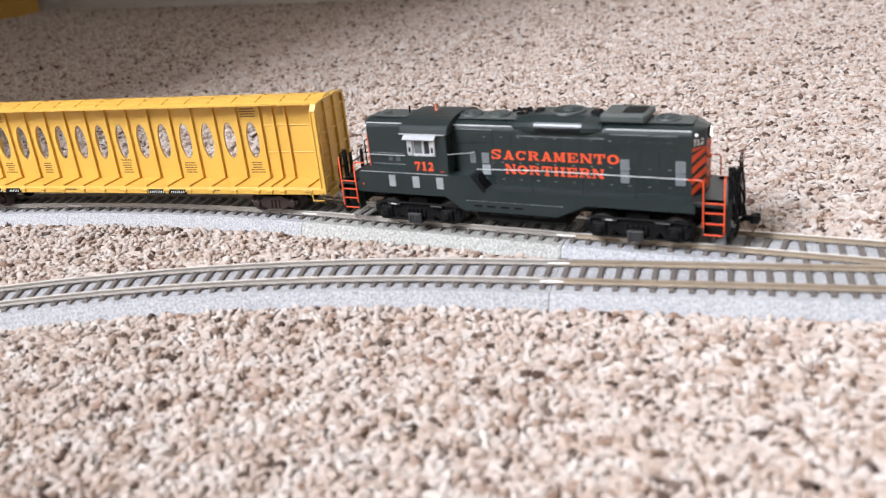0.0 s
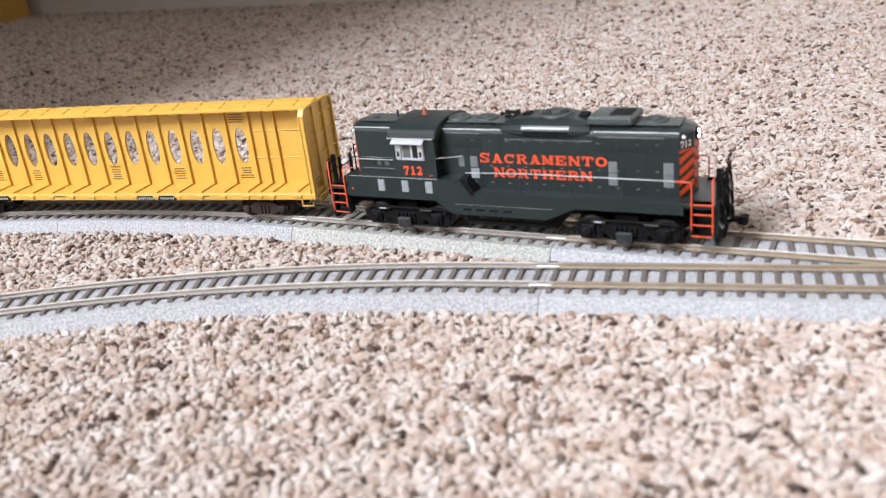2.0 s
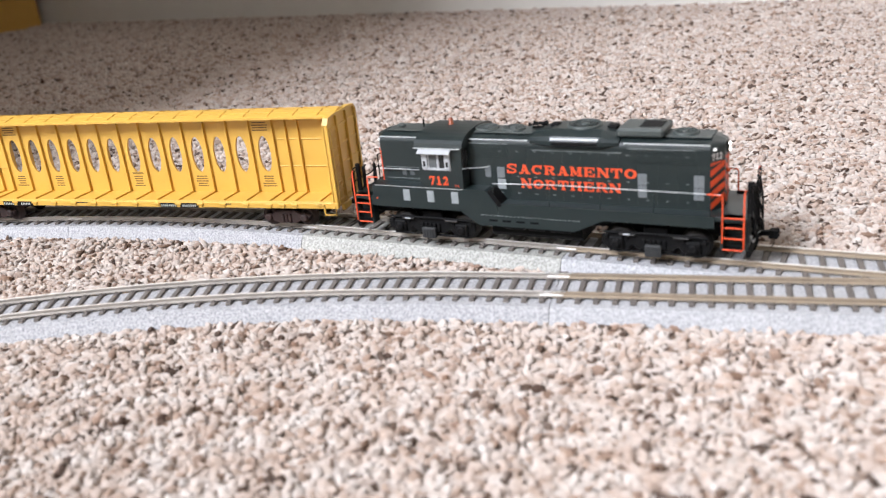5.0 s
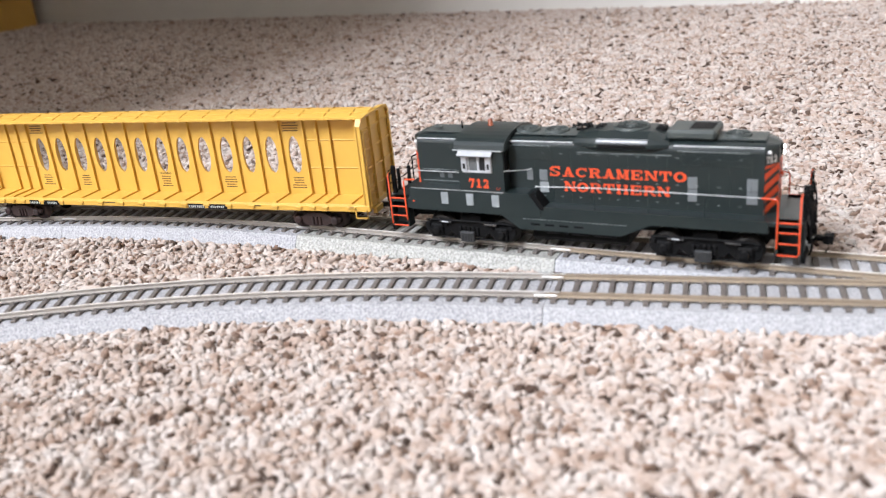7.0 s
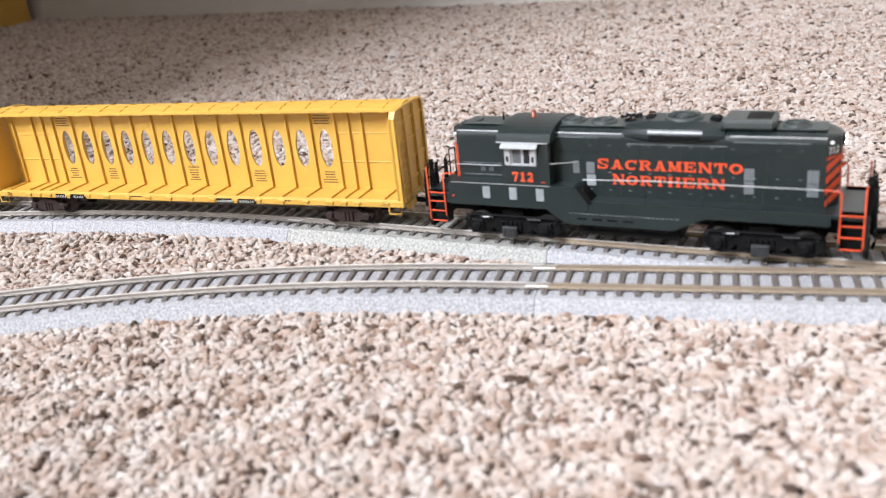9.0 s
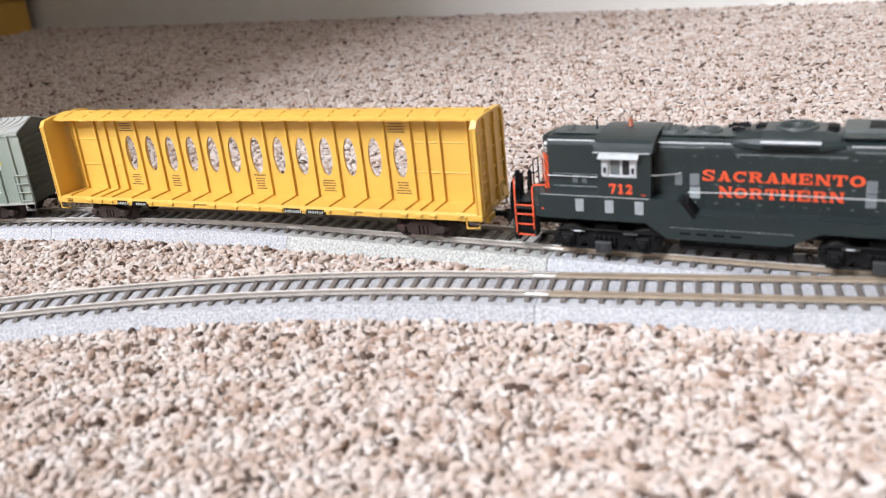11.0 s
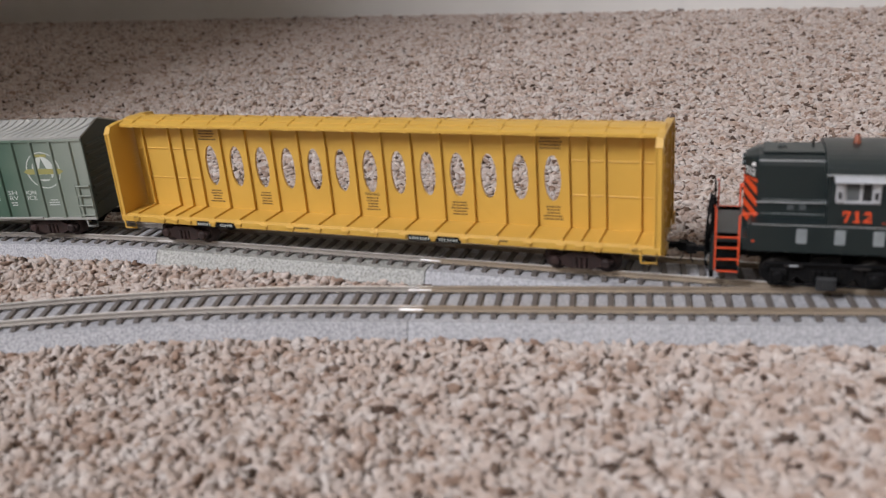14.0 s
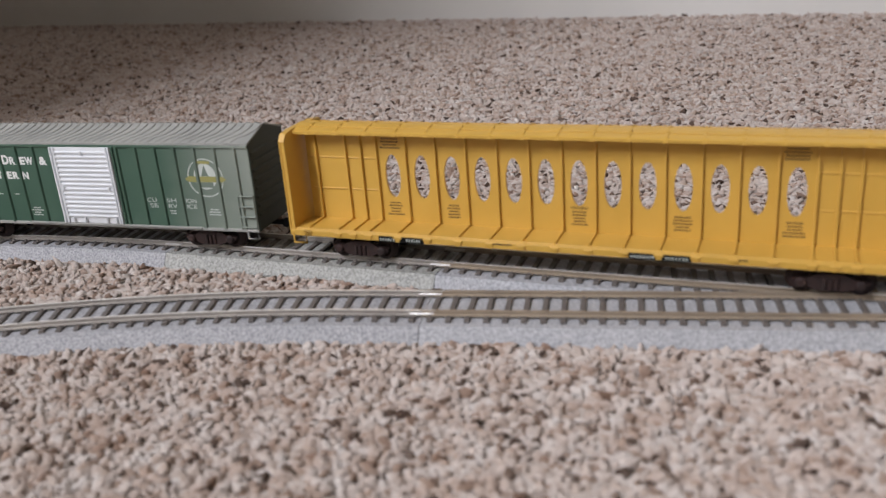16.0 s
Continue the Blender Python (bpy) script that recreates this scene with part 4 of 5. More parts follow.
        lever = Kit().tube([(s * (91.2 - cut), -15.2, 13), (s * (92.2 - cut), -14.8, 10.4), (s * (92.2 - cut), -4, 10.2), (s * (93 - cut), 0, 9.6)], 0.22)
        part("uncoupling_lever", lever, M_GREYWIRE, L)
        for side in (-1, 1):
            # stepwell with four treads
            ys = side * 16.8
            well = Kit().box(s * (80.4 - cut), s * (81.2 - cut), side * 12.4, ys, 6.6, 19.5).box(s * (80.4 - cut), s * (88.6 - cut), side * 11.8, side * 12.6, 6.6, 19.5)
            stair = part("step_well", well, M_GREEN, L)
            for z in (7.2, 11.9, 16.3, 20.3):
                tr = Kit().box(s * (81.0 - cut), s * (88.6 - cut), side * 12.4, ys, z - 0.35, z + 0.1)
                part("tread", tr, M_BLACK, stair)
                part("tread_edge", Kit().box(s * (81.0 - cut), s * (88.6 - cut), ys - 0.25, ys + 0.3, z - 0.3, z + 0.25, 0.1), M_ORANGE, stair, "orange step edge")
            rail = Kit().tube([(s * (81.0 - cut), side * 17.4, 10.0), (s * (81.0 - cut), side * 17.4, 28.6), (s * (80.4 - cut), side * 17.4, 29.6), (s * (75.0 - cut), side * 17.4, 29.8)], 0.32, 8)
            part("grab_rail", rail, M_ORANGE, stair, "orange step handrail")
            part("grab_rail", Kit().tube([(s * (89.0 - cut), side * 17.2, 8.0), (s * (89.0 - cut), side * 17.2, 30.6), (s * (89.4 - cut), side * 15.8, 31.6)], 0.32, 8), M_ORANGE, stair, "orange step handrail")
        # end railings and hose stand
        er = Kit()
        for y in (-14.5, -8.5, 8.5, 14.5):
            er.tube([(s * (90.2 - cut), y, 20), (s * (90.2 - cut), y, 32.2)], 0.3)
        er.tube([(s * (90.2 - cut), -14.5, 32), (s * (90.2 - cut), -8.5, 32.4)], 0.3).tube([(s * (90.2 - cut), 8.5, 32.4), (s * (90.2 - cut), 14.5, 32)], 0.3)
        er.tube([(s * (90.2 - cut), -14.5, 26), (s * (90.2 - cut), -8.5, 26)], 0.25).tube([(s * (90.2 - cut), 8.5, 26), (s * (90.2 - cut), 14.5, 26)], 0.25)
        er.tube([(s * (90.4 - cut), -8.5, 27), (s * (92.4 - cut), -4, 24.6), (s * (92.4 - cut), 4, 24.6), (s * (90.4 - cut), 8.5, 27)], 0.3)
        part("end_railing", er, M_BLACK, L, "black end railing")
        stand = Kit().box(s * (89.8 - cut), s * (91.2 - cut), -5.5, -4.2, 20, 30.5, 0.2).box(s * (89.8 - cut), s * (91.2 - cut), 4.2, 5.5, 20, 29, 0.2).box(s * (89.0 - cut), s * (91.0 - cut), -11, -9.5, 20, 33.4, 0.2)
        part("cable_stand", stand, M_BLACK, L)
        for y, sag in ((-13.2, 13.0), (-11.4, 9.5), (-7.4, 15.0), (-2.6, 11.0), (7.0, 12.0)):
            x = s * (91.4 - cut)
            loop = [(x - s * 1.4, y - 0.8, 31.0), (x, y - 0.8, 29.0), (x + s * 0.9, y - 0.5, 22.0), (x + s * 1.1, y + 0.3, sag + 1.5), (x + s * 0.8, y + 1.4, sag), (x + s * 0.4, y + 2.2, sag + 3.0), (x - s * 0.8, y + 2.0, sag + 7.0)]
            part("jumper_cable", Kit().tube(loop, 0.45, 6), M_BLACK, L, "hanging black jumper cable")
    # long handrails with stanchions
    for side in (-1, 1):
        y = side * 17.4
        hr = Kit().tube([(-17.5, y, 29.6), (10, y, 30.3), (78, y, 29.8)], 0.2, 6)
        part("handrail", hr, M_GREYWIRE, L, "thin grey side handrail")
        for x in (-17.5, 8, 30, 52, 74):
            part("stanchion", Kit().tube([(x, y, 20), (x, y, 29.6)], 0.22, 5), M_GREEN, L)
        part("cab_handrail", Kit().tube([(-31.6, side * 16.8, 35.4), (-22.5, side * 12.5, 35.2), (-21.5, side * 10.5, 35.2)], 0.22, 5), M_GREYWIRE, L)
        part("hood_handrail", Kit().tube([(-76, side * 12, 32.4), (-52.8, side * 12, 32.4)], 0.22, 5), M_GREYWIRE, L)
    wheels = []
    for x in (-51.3, 51.5):
        t, w = loco_truck(L, x)
        wheels += [(q, 5.9, a) for q, a in zip(w, (-15.75, 15.75))]
    return L, wheels


def lumber_car():
    """A yellow flat car with a tall centre wall pierced by ovals, between two bulkheads."""
    C = thing("model_flatcar", "yellow model flat car with oval-holed centre wall on the track", "model train")
    H = 123.8
    part("deck", Kit().box(-H, H, -16.6, 16.6, 12.2, 14.2, 0.25), M_YELLOW, C)
    part("centre_sill", Kit().box(-H + 4, H - 4, -4, 4, 7.5, 13, 0.4), M_BLACK, C, "dark centre sill under the deck")
    for s in (-1, 1):
        part("side_sill", Kit().box(-H, H, s * 16.2, s * 17.4, 10.8, 13.7, 0.25), M_YELLOW, C)
    # centre wall, with thirteen ovals through it
    pitch, n = 13.25, 13
    z0, z1 = 14.2, 54.6
    seg = 24
    y0, y1 = -1.9, -0.7
    beam = part("centre_wall", Kit().box(-H + 4, H - 4, -1.4, 1.4, 54.4, 55.0).box(-H + 4, H - 4, -1.4, 1.4, 14.1, 14.6), M_YELLOW, C)
    xs = [(-(n - 1) / 2 + i) * pitch - 0.1 for i in range(n)]
    a, b, zc = 3.4, 9.5, 34.4
    for x in xs:
        wall = Kit()
        ring, outer = [], []
        for q in range(seg):
            t = 6.2832 * q / seg
            c, d = math.cos(t), math.sin(t)
            ring.append((x + a * c, zc + b * d))
            # the cell's edge in the same direction
            u = min((pitch / 2) / abs(c) if abs(c) > 1e-6 else 1e9, ((z1 - zc) if d > 0 else (zc - z0)) / abs(d) if abs(d) > 1e-6 else 1e9)
            outer.append((x + u * c, zc + u * d))
        extra = [(x + sx * pitch / 2, zz) for sx, zz in ((1, z1), (-1, z1), (-1, z0), (1, z0))]
        for y, rev in ((y0, False), (y1, True)):
            v = [(p[0], y, p[1]) for p in ring + outer + extra]
            f = []
            for q in range(seg):
                r = (q + 1) % seg
                f.append((q, r, seg + r, seg + q))
                o1, o2 = outer[q], outer[r]
                on_side1, on_side2 = abs(abs(o1[0] - x) - pitch / 2) < 1e-6, abs(abs(o2[0] - x) - pitch / 2) < 1e-6
                if on_side1 != on_side2:
                    e = min(range(4), key=lambda w: (extra[w][0] - (o1[0] + o2[0]) / 2) ** 2 + (extra[w][1] - (o1[1] + o2[1]) / 2) ** 2)
                    f.append((seg + q, seg + r, 2 * seg + e))
            wall.add(v, f if rev else [g[::-1] for g in f])
        v = [(p[0], y0, p[1]) for p in ring] + [(p[0], y1, p[1]) for p in ring]
        wall.add(v, [(q, (q + 1) % seg, seg + (q + 1) % seg, seg + q) for q in range(seg)], True)
        part("wall_panel", wall, M_YELLOW, beam)
    e0, e1 = xs[0] - pitch / 2, xs[-1] + pitch / 2
    for a0, a1 in ((-H + 4, e0), (e1, H - 4)):
        part("wall_panel", Kit().box(a0, a1, y0, y1, z0, z1), M_YELLOW, beam)
    ribs = [xs[0] - pitch / 2 + i * pitch for i in range(n + 1)]
    ends = [e0 - 7.3, e0 - 14.4, e0 - 28.6, e1 + 7.3, e1 + 14.2, e1 + 27.8]
    for x in ribs + ends:
        k = Kit()
        for s in (-1, 1):
            k.prism([(x - 0.5, s * 0.8), (x + 0.5, s * 0.8), (x + 0.42, s * 3.3), (x - 0.42, s * 3.3)], "z", 14.2, 54.4)
        part("rib", k, M_YELLOW, beam)
        k = Kit()
        for s in (-1, 1):
            k.prism([(x - 0.5, 14.1), (x - 0.42, 15.0), (x + 0.42, 15.0), (x + 0.5, 14.1)], "y", s * 2.6, s * 16.4)
        part("deck_rib", k, M_YELLOW, C)
    # welded bars on the end panels
    for x0, x1 in ((-H + 5.0, e0 - 15.0), (e0 - 13.8, e0 - 7.9), (e0 - 6.7, e0 - 0.8), (e1 + 0.8, e1 + 6.7), (e1 + 7.9, e1 + 13.6), (e1 + 14.8, H - 5.0)):
        for z in (28.0, 42.0):
            k = Kit()
            for s in (-1, 1):
                k.tube([(x0, s * 1.9, z), (x1, s * 1.9, z)], 0.4, 6)
            part("bar", k, M_YELLOW, beam)
    # top chord: an overhanging cap with brackets
    cap = [(-9.4, 53.7), (-9.4, 54.9), (-8.8, 55.2), (-1.6, 56.6), (1.6, 56.6), (8.8, 55.2), (9.4, 54.9), (9.4, 53.7), (8.9, 53.7), (8.7, 54.5), (2.3, 54.9), (-2.3, 54.9), (-8.7, 54.5), (-8.9, 53.7)]
    top = part("top_chord", Kit().prism(cap, "x", -H + 1.0, H - 1.0), M_YELLOW, C)
    for y, z in ((-5.0, 55.9), (5.0, 55.9)):
        part("ridge_strip", Kit().box(-H + 3, H - 3, y - 0.3, y + 0.3, z, z + 0.35, 0.1), M_YELLOW, top)
    for i in range(18):
        x = -H + 9 + i * (2 * H - 18) / 17
        for s in (-1, 1):
            k = Kit()
            k.prism([(s * 8.7, 55.1), (s * 5.6, 55.7), (s * 5.6, 56.35), (s * 8.7, 55.6)], "x", x - 0.5, x + 0.5)
            part("cap_bracket", k, M_YELLOW, top)
            k = Kit()
            k.prism([(s * 4.2, 55.9), (s * 1.4, 56.5), (s * 1.4, 57.1), (s * 4.2, 56.6)], "x", x - 0.5, x + 0.5)
            part("cap_bracket", k, M_YELLOW, top)
            part("cap_cleat", Kit().box(x - 0.8, x + 0.8, s * 9.0, s * 9.7, 53.4, 54.2, 0.15), M_YELLOW, top)
    # bulkheads with framed outer faces
    for s in (-1, 1):
        prof = [(-16.4, 11.0), (16.4, 11.0), (16.4, 51.8), (14.6, 54.4), (9.0, 55.0), (-9.0, 55.0), (-14.6, 54.4), (-16.4, 51.8)]
        bh = part("bulkhead", Kit().prism(prof, "x", s * (H - 2.4), s * (H - 1.0)), M_YELLOW, C)
        for y in (-16.4, 16.4):
            post = Kit().box(s * (H - 2.7), s * (H - 2.0), y - 0.9, y + 0.9, 11.0, 52.4, 0.2).box(s * (H - 0.7), s * (H + 0.1), y - 0.9, y + 0.9, 11.0, 52.4, 0.2)
            part("corner_post", post.box(s * (H - 2.1), s * (H - 0.6), y - 0.45, y + 0.45, 11.0, 52.4), M_YELLOW, bh)
        for y in (-5.6, 5.6):
            part("end_post", Kit().box(s * (H - 2), s * (H + 0.3), y - 0.8, y + 0.8, 12, 54.6, 0.2), M_YELLOW, bh)
        for z in (20.5, 30.0, 39.5, 49.0):
            part("end_bar", Kit().box(s * (H - 2), s * (H - 0.4), -15.8, 15.8, z - 0.55, z + 0.55, 0.15), M_YELLOW, bh)
        part("top_bar", Kit().prism([(-17.3, 52.2), (-15.0, 55.2), (-9.2, 55.9), (9.2, 55.9), (15.0, 55.2), (17.3, 52.2), (15.9, 52.0), (14.2, 54.2), (8.8, 54.8), (-8.8, 54.8), (-14.2, 54.2), (-15.9, 52.0)], "x", s * (H - 2.6), s * (H + 0.1)), M_YELLOW, bh)
        lad = Kit()
        for q in range(9):
            lad.tube([(s * (H + 0.6), -15.8, 15 + q * 4.2), (s * (H + 0.6), -9.6, 15 + q * 4.2)], 0.28, 5)
        for y in (-15.8, -9.6):
            lad.tube([(s * (H + 0.6), y, 13), (s * (H + 0.6), y, 50)], 0.28, 5)
        part("ladder", lad, M_YELLOW, bh)
        for side in (-1, 1):
            st = Kit().tube([(s * (H - 1.5), side * 17.2, 12), (s * (H - 1.5), side * 17.2, 7.6), (s * (H - 7.5), side * 17.2, 7.6), (s * (H - 7.5), side * 17.2, 12)], 0.5, 6)
            part("sill_step", st, M_YELLOW, C)
        part("faint_stencil", print_block(Kit(), 0, 39, 12, 4, 1.6, 0, 7), M_YELLOW, bh, "", Matrix.Translation((s * (H - 2.45) / 1000, 0, 0)) @ Matrix.Rotation(radians(-90 * s), 4, "Z"))
        coupler(C, s * (H - 2), s)
        gear = Kit().box(s * (H - 1), s * (H + 1), -12, -4, 8.4, 11.6, 0.3)
        gear.lathe([(2.6, s * (H + 1.0)), (2.6, s * (H + 1.6)), (2.0, s * (H + 1.7))], (0, 8.5, 17), "x", 14)
        part("brake_gear", gear, M_YELLOW, C)
    # tie-down winches along both deck edges
    for x in ribs + ends + [-H + 9, H - 9]:
        for s in (-1, 1):
            k = Kit().box(x - 1.8, x + 1.8, s * 17.2, s * 18.2, 12.2, 13.3, 0.2).box(x - 1.1, x + 1.1, s * 17.2, s * 17.9, 10.9, 12.3, 0.2)
            part("winch", k, M_YELLOW, C)
    for x0, x1 in ((22.0, 45.0), (-81.6, -61.4)):
        pl = part("black_plate", Kit().box(x0, x1, -17.75, -17.35, 10.7, 13.2, 0.1), M_BLACK, C, "black plate on the deck edge")
        k = Kit()
        r = random.Random(int(x0))
        a0 = x0 + 0.7
        while a0 < x1 - 1.0:
            if not x0 + 9.2 < a0 < x0 + 12.4:
                k.box(a0, a0 + 0.5, -17.84, -17.7, 11.3, 12.5)
            a0 += r.uniform(1.05, 1.3)
        part("plate_print", k, M_FAINT, pl)
    # small print under some ovals and at the top corners
    for i, lines, w in ((0, 5, 8.0), (2, 5, 7.0), (6, 5, 8.0), (9, 5, 7.6), (12, 5, 8.6)):
        part("small_print", print_block(Kit(), xs[i], 22.4, w, lines, 1.3, -1.92, i + 1), M_PRINT, beam, "dark unreadable small print")
    words("WARNING", 7.0, 1.15, M_PRINT, beam, Matrix.Translation((xs[6] / 1000 - 0.0035, -0.00193, 0.0238)), 0.02, "stencil")
    for i in (0, 12):
        part("small_print", print_block(Kit(), xs[i] - 0.5, 50.4, 9.6, 4, 1.3, -1.92, i + 30), M_PRINT, beam, "dark unreadable small print")
    part("edge_print", print_block(Kit(), -28, 12.6, 9, 1, 1.4, -17.45, 77), M_PRINT, C)
    part("edge_print", print_block(Kit(), 62, 12.6, 6, 1, 1.4, -17.45, 78), M_PRINT, C)
    wheels = []
    for x in (-H + 31.2, H - 31.2):
        t, w = freight_truck(C, x)
        wheels += [(q, 4.8, a) for q, a in zip(w, (-9.9, 9.9))]
    return C, wheels


def box_car():
    B = thing("model_boxcar", "faded green model box car with pale ribbed door on track", "model train")
    H, W = 92.4, 16.2
    body = part("body", Kit().box(-H, H, -W, W, 10.6, 49.8, 0.3), M_BOXG, B)
    part("floor_sill", Kit().box(-H + 3, H - 3, -5, 5, 7.5, 12.6, 0.4), M_BLACK, B, "dark centre sill under the body")
    # end wall and its ribs
    for s in (-1, 1):
        # the end's shade is in its darker green
        part("end_wall", Kit().prism([(-W + 0.2, 10.4), (W - 0.2, 10.4), (W - 0.2, 49.8), (0, 55.0), (-W + 0.2, 49.8)], "x", s * (H - 0.2), s * (H + 0.5)), M_BOXEND, B, "green end wall with its shade in the colour")
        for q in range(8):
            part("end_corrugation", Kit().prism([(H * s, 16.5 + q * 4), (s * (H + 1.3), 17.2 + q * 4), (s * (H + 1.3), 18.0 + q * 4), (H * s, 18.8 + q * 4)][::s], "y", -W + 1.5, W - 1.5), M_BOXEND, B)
        coupler(B, s * (H - 2), s)
        for side in (-1, 1):
            st = Kit().tube([(s * (H - 0.6), side * (W + 0.3), 11.0), (s * (H - 0.6), side * (W + 0.3), 6.6), (s * (H - 5.6), side * (W + 0.3), 6.6), (s * (H - 5.6), side * (W + 0.3), 11.0)], 0.5, 6)
            part("sill_step", st, M_BOXROOF, B, "dusty grey sill step")
            lad = Kit()
            for q in range(4):
                lad.tube([(s * (H - 8), side * (W + 0.9), 12.2 + q * 4.8), (s * (H - 0.5), side * (W + 0.9), 12.2 + q * 4.8)], 0.4, 6)
            for x in (H - 8, H - 0.5):
                lad.tube([(s * x, side * (W + 0.7), 11), (s * x, side * (W + 0.7), 27.4)], 0.3, 5)
            part("ladder", lad, M_BOXG, B)
    # roof: sloped panels with diagonal ribs
    roof = part("roof", Kit().prism([(-W - 0.6, 49.6), (W + 0.6, 49.6), (W + 0.6, 50.5), (0, 55.4), (-W - 0.6, 50.5)], "x", -H - 0.4, H + 0.4), M_BOXROOF, B, "dusty grey ribbed roof")
    for q in range(44):
        x = -H + 3 + q * (2 * H - 6) / 43
        for s in (-1, 1):
            k = Kit()
            pts = [(x - 5.0, s * 16.0, 50.7), (x - 3.4, s * 13.0, 51.6), (x + 0.8, s * 9.4, 52.7), (x + 2.6, s * 5.6, 53.85), (x + 3.0, s * 1.2, 55.15)]
            k.tube(pts, 0.46, 5)
            part("roof_rib", k, M_BOXROOF, roof)
    for s in (-1, 1):
        part("eave", Kit().box(-H, H, s * (W + 0.1), s * (W + 0.7), 48.2, 49.5, 0.2), M_BOXG, B)
        part("sill", Kit().box(-H, H, s * (W - 0.3), s * (W + 0.7), 9.8, 11.2, 0.2), M_BOXROOF, B, "dusty grey side sill")
    part("door_rail", Kit().box(-30, 64, -W - 1.3, -W - 0.3, 10.6, 11.6, 0.2), M_BOXROOF, B)
    # side posts
    xs = [25.8 + q * 10.0 for q in range(7)] + [-20.1 - q * 9.95 for q in range(8)]
    for x in xs:
        for s in (-1, 1):
            part("side_post", Kit().prism([(x - 1.0, s * W), (x + 1.0, s * W), (x + 0.55, s * (W + 0.9)), (x - 0.55, s * (W + 0.9))], "z", 11, 48.6), M_BOXG, B)
    # plug door with its ribs
    for s in (-1, 1):
        y = s * W
        door = part("door", Kit().box(-9.8, 22.8, y, y + s * 0.9, 11.6, 48.4, 0.2), M_DOOR, B, "pale silver-white ribbed sliding door")
        for q in range(15):
            z = 15.2 + q * 2.2
            part("door_rib", Kit().prism([(y + s * 0.8, z - 0.75), (y + s * 1.7, z - 0.25), (y + s * 1.7, z + 0.3), (y + s * 0.8, z + 0.6)], "x", -7.6, 20.8), M_DOOR, door)
        for x in (-9.8, -7.9, 20.7, 22.0):
            part("door_stile", Kit().box(x, x + 0.9, y, y + s * 1.7, 11.6, 48.4, 0.2), M_DOOR, door)
        for x, z in ((-4.5, 12.2), (2, 12.2), (14, 12.2), (19, 12.2), (7, 44.6), (-6.5, 27.6), (18.6, 27.6)):
            part("door_latch", Kit().box(x, x + 1.0, y + s * 1.4, y + s * 2.2, z, z + 2.4, 0.2), M_DOOR, door)
        part("door_post", Kit().box(23.4, 24.3, y, y + s * 1.0, 11.2, 48.6, 0.2), M_BOXG, B)
    # round emblem, in plain shapes
    cx, cz, y = 69.5, 34.6, -W - 0.06
    def disc(rx, rz, x=cx, z=cz, n=36, t=0.05, lift=0.0):
        k = Kit()
        k.prism([(x + rx * math.cos(6.2832 * q / n), z + rz * math.sin(6.2832 * q / n)) for q in range(n)], "y", y - lift - t, y + 0.1)
        return k
    def ring(r0, r1, lift):
        k, n = Kit(), 40
        for q in range(n):
            a, b = 6.2832 * q / n, 6.2832 * (q + 1) / n
            k.prism([(cx + r0 * math.cos(a), cz + r0 * math.sin(a)), (cx + r1 * math.cos(a), cz + r1 * math.sin(a)), (cx + r1 * math.cos(b), cz + r1 * math.sin(b)), (cx + r0 * math.cos(b), cz + r0 * math.sin(b))], "y", y - lift - 0.05, y + 0.1)
        return k
    em = part("emblem", ring(8.4, 8.9, 0.0), M_FAINT, B, "round white and olive emblem")
    part("emblem_field", disc(5.6, 6.0, z=cz + 0.6, lift=0.02), M_FAINT, em)
    part("emblem_band", Kit().prism([(cx - 10.4, cz - 0.6), (cx - 8.4, cz - 1.9), (cx + 8.4, cz - 1.9), (cx + 10.4, cz - 0.6), (cx + 8.4, cz + 0.7), (cx - 8.4, cz + 0.7)], "y", y - 0.16, y), M_OLIVE, em)
    part("emblem_tree", Kit().prism([(cx - 1.8, cz + 0.8), (cx + 1.8, cz + 0.8), (cx, cz + 6.0)], "y", y - 0.14, y).box(cx - 3.6, cx + 3.6, y - 0.14, y, cz - 4.4, cz - 2.0), M_BOXG, em)
    part("emblem_arc", Kit().box(cx - 3.2, cx + 3.2, y - 0.1, y, cz + 6.5, cz + 7.8), M_OLIVE, em)
    def letter(text, x, z, w, h, mat, bold):
        words(text, w, h, mat, B, Matrix.Translation((x / 1000, (-W - 0.08) / 1000, z / 1000)), bold)

    for text, x, w in (("CU", 37.3, 4.9), ("SH", 47.6, 4.8), ("ION", 57.6, 5.2)):
        letter(text, x, 22.7, w, 2.0, M_FAINT, 0.0)
    for text, x, w in (("SE", 38.2, 4.6), ("RV", 48.0, 4.6), ("ICE", 57.7, 5.0)):
        letter(text, x, 20.0, w, 2.0, M_FAINT, 0.0)
    for text, x, w, h in (("D", -39.0, 3.8, 4.6), ("R", -34.8, 3.4, 3.8), ("E", -28.9, 2.9, 3.8), ("W", -25.8, 4.4, 3.8), ("&", -17.8, 4.2, 4.0)):
        letter(text, x, 39.5, w, h, M_WHITE, 0.045)
    for text, x, w in (("T", -43.8, 3.0), ("E", -38.2, 2.9), ("R", -34.8, 3.4), ("N", -29.2, 3.5)):
        letter(text, x, 32.4, w, 3.6, M_WHITE, 0.045)
    for x, z, w, n in ((50, 18.4, 4, 2), (-35, 24.6, 3.6, 1), (-45, 24.6, 3.6, 1), (-25.3, 18.0, 7, 4), (71.5, 19.6, 6, 3), (-52, 16.4, 7, 2)):
        part("small_print", print_block(Kit(), x, z, w, n, 1.2, y, int(x * 3 + z)), M_FAINT, B, "white unreadable small print")
    wheels = []
    for x in (-H + 27, H - 27):
        t, w = freight_truck(B, x)
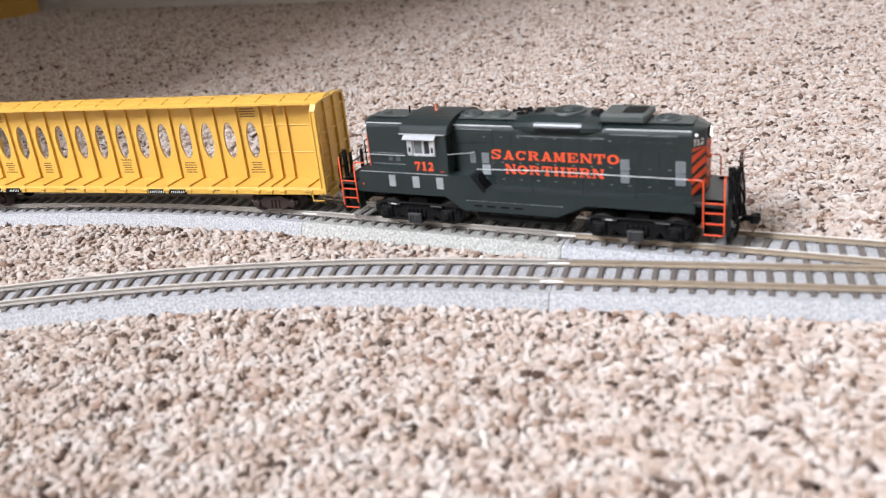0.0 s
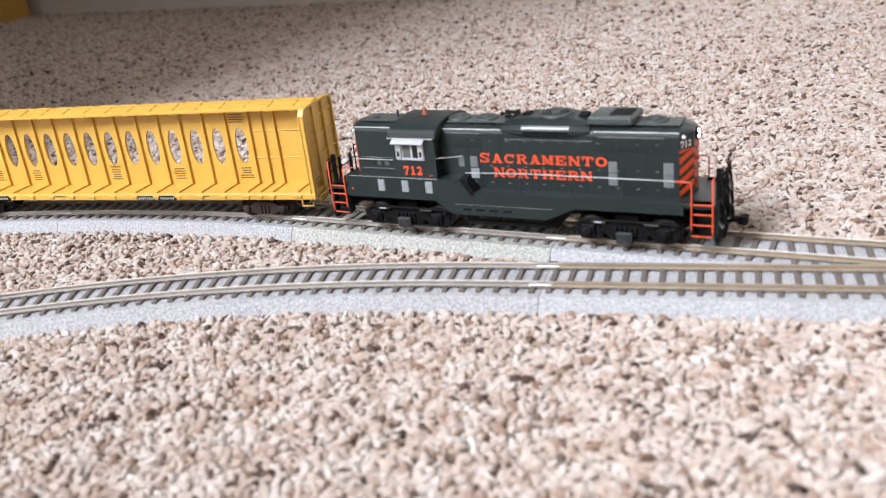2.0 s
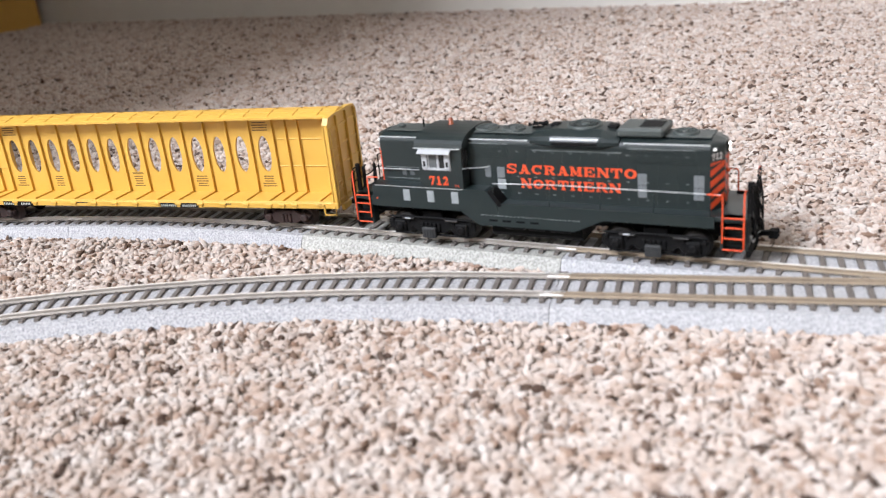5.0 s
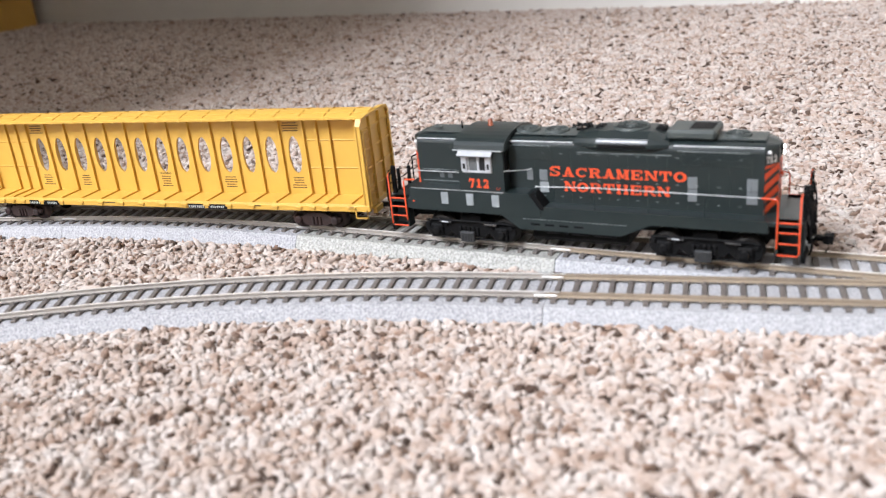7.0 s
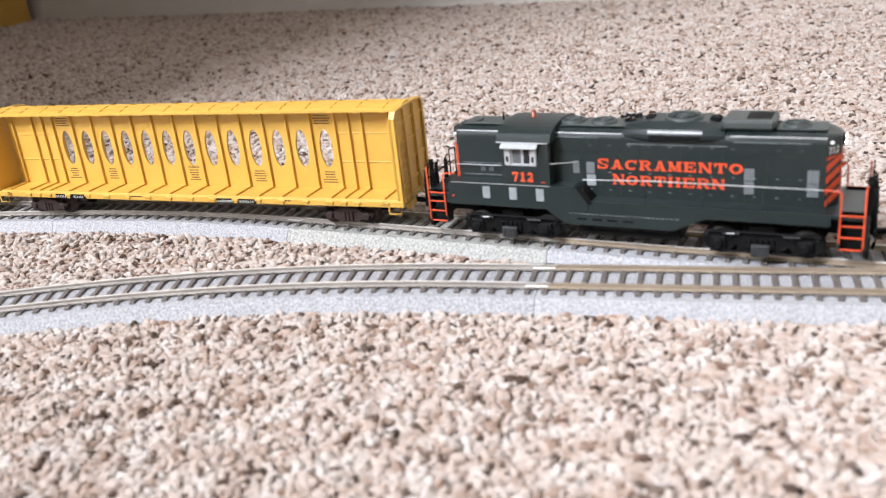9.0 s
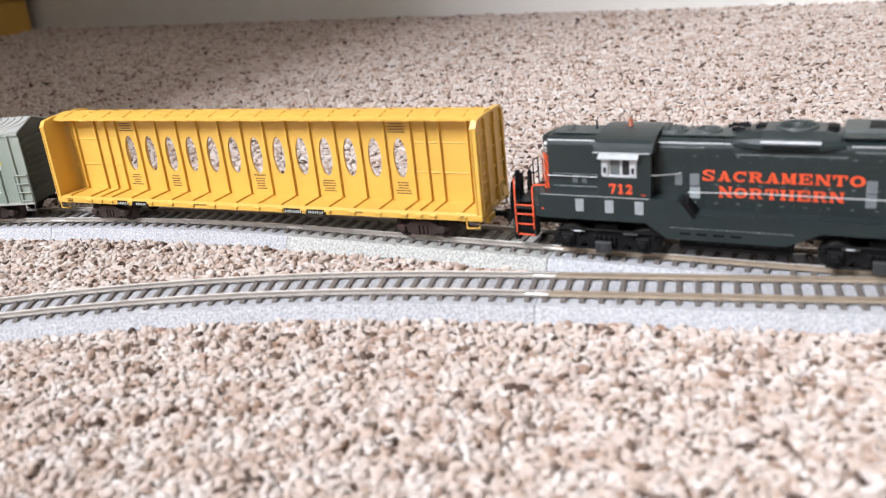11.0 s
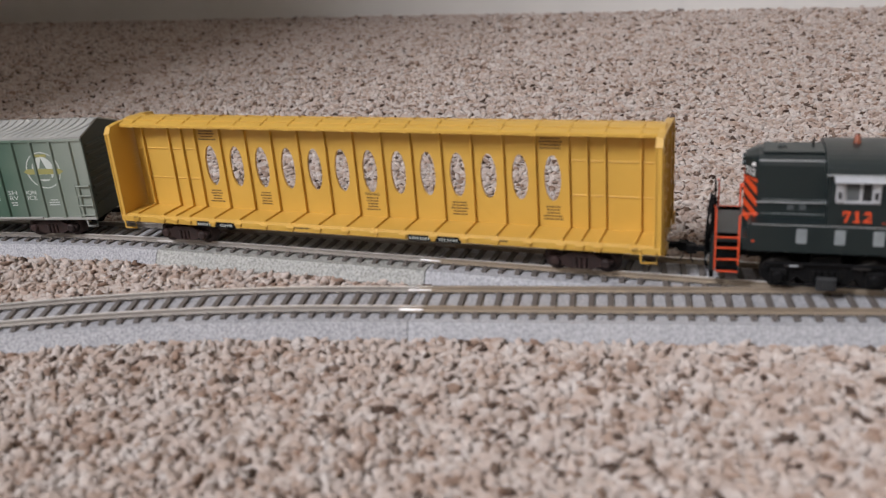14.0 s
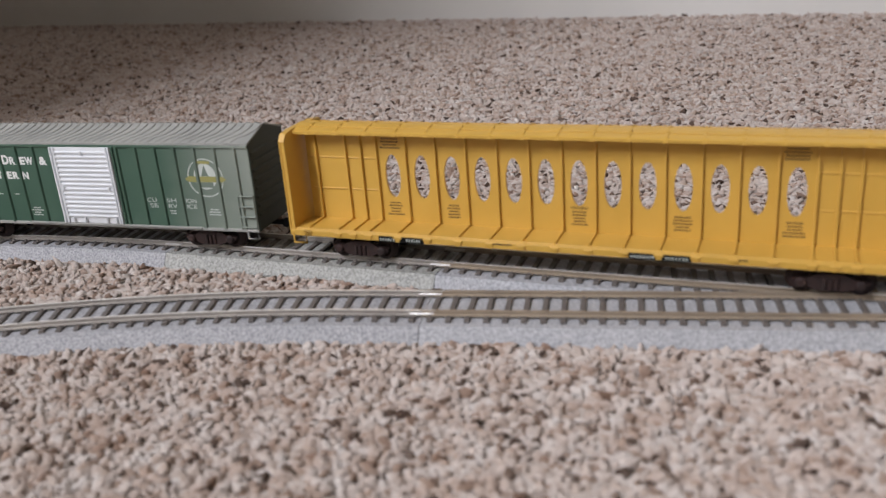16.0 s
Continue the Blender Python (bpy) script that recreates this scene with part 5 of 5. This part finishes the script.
        wheels += [(q, 4.8, a) for q, a in zip(w, (-9.9, 9.9))]
    return B, wheels


# ---- the train's run ----
RUN = ((0, 0), (4.2, 0), (5.2, 0.0096), (6.3, 0.0221), (6.5, 0.0244), (7, 0.0292), (7.5, 0.0342), (8, 0.0394), (8.5, 0.0446), (8.7, 0.0481), (9.8, 0.0665), (10.8, 0.0884),
       (11, 0.0940), (11.5, 0.1107), (12, 0.1301), (12.5, 0.1526), (13, 0.1757), (13.5, 0.1981), (14, 0.2207), (14.5, 0.2417), (15, 0.2627), (15.5, 0.2838), (16, 0.3065))


def run(t):
    """How far the train has gone at t, on a smooth monotone curve."""
    ts, ds = [r[0] for r in RUN], [r[1] for r in RUN]
    sec = [(ds[i + 1] - ds[i]) / (ts[i + 1] - ts[i]) for i in range(len(ts) - 1)]
    def slope(i):
        if i == 0 or i == len(ts) - 1:
            return sec[min(i, len(sec) - 1)]
        a, b = sec[i - 1], sec[i]
        return 0.0 if a * b <= 0 else 2 * a * b / (a + b)
    i = max(0, min(len(ts) - 2, sum(1 for q in ts if q <= t) - 1))
    h = ts[i + 1] - ts[i]
    u = (t - ts[i]) / h
    return (1 + 2 * u) * (1 - u) ** 2 * ds[i] + u * (1 - u) ** 2 * h * slope(i) + u * u * (3 - 2 * u) * ds[i + 1] + u * u * (u - 1) * h * slope(i + 1)


CARS = []


def ride(car, wheels, centre, base, slack=0.0):
    CARS.append((car, wheels, centre, base, slack))


def car_pose(centre, base, slack, t):
    centre += slack * max(0.0, min(1.0, (t - 4) / 9))  # couplers drawn tight as the train pulls
    (xa, ya), _ = rear(centre + run(t) - base / 2)
    (xb, yb), _ = rear(centre + run(t) + base / 2)
    return pose((xa + xb) / 2, (ya + yb) / 2, RAIL_TOP, 0, 0, math.degrees(math.atan2(yb - ya, xb - xa)))


def motions():
    times = [i / 10 for i in range(161)]
    for car, wheels, centre, base, slack in CARS:
        walk(car, [(t, car_pose(centre, base, slack, t)) for t in times])
        for w, r, x in wheels:
            walk(w, [(t, Matrix.Translation((x / 1000, 0, r / 1000)) @ Matrix.Rotation(run(t) / (r / 1000), 4, "Y")) for t in times])


walls()
cabinet()
carpet()
tracks()
ride(*locomotive(), 0.0530, 0.1028, 0.0016)
ride(*lumber_car(), -0.1753, 0.185, -0.0011)
ride(*box_car(), -0.4115, 0.134)
motions()
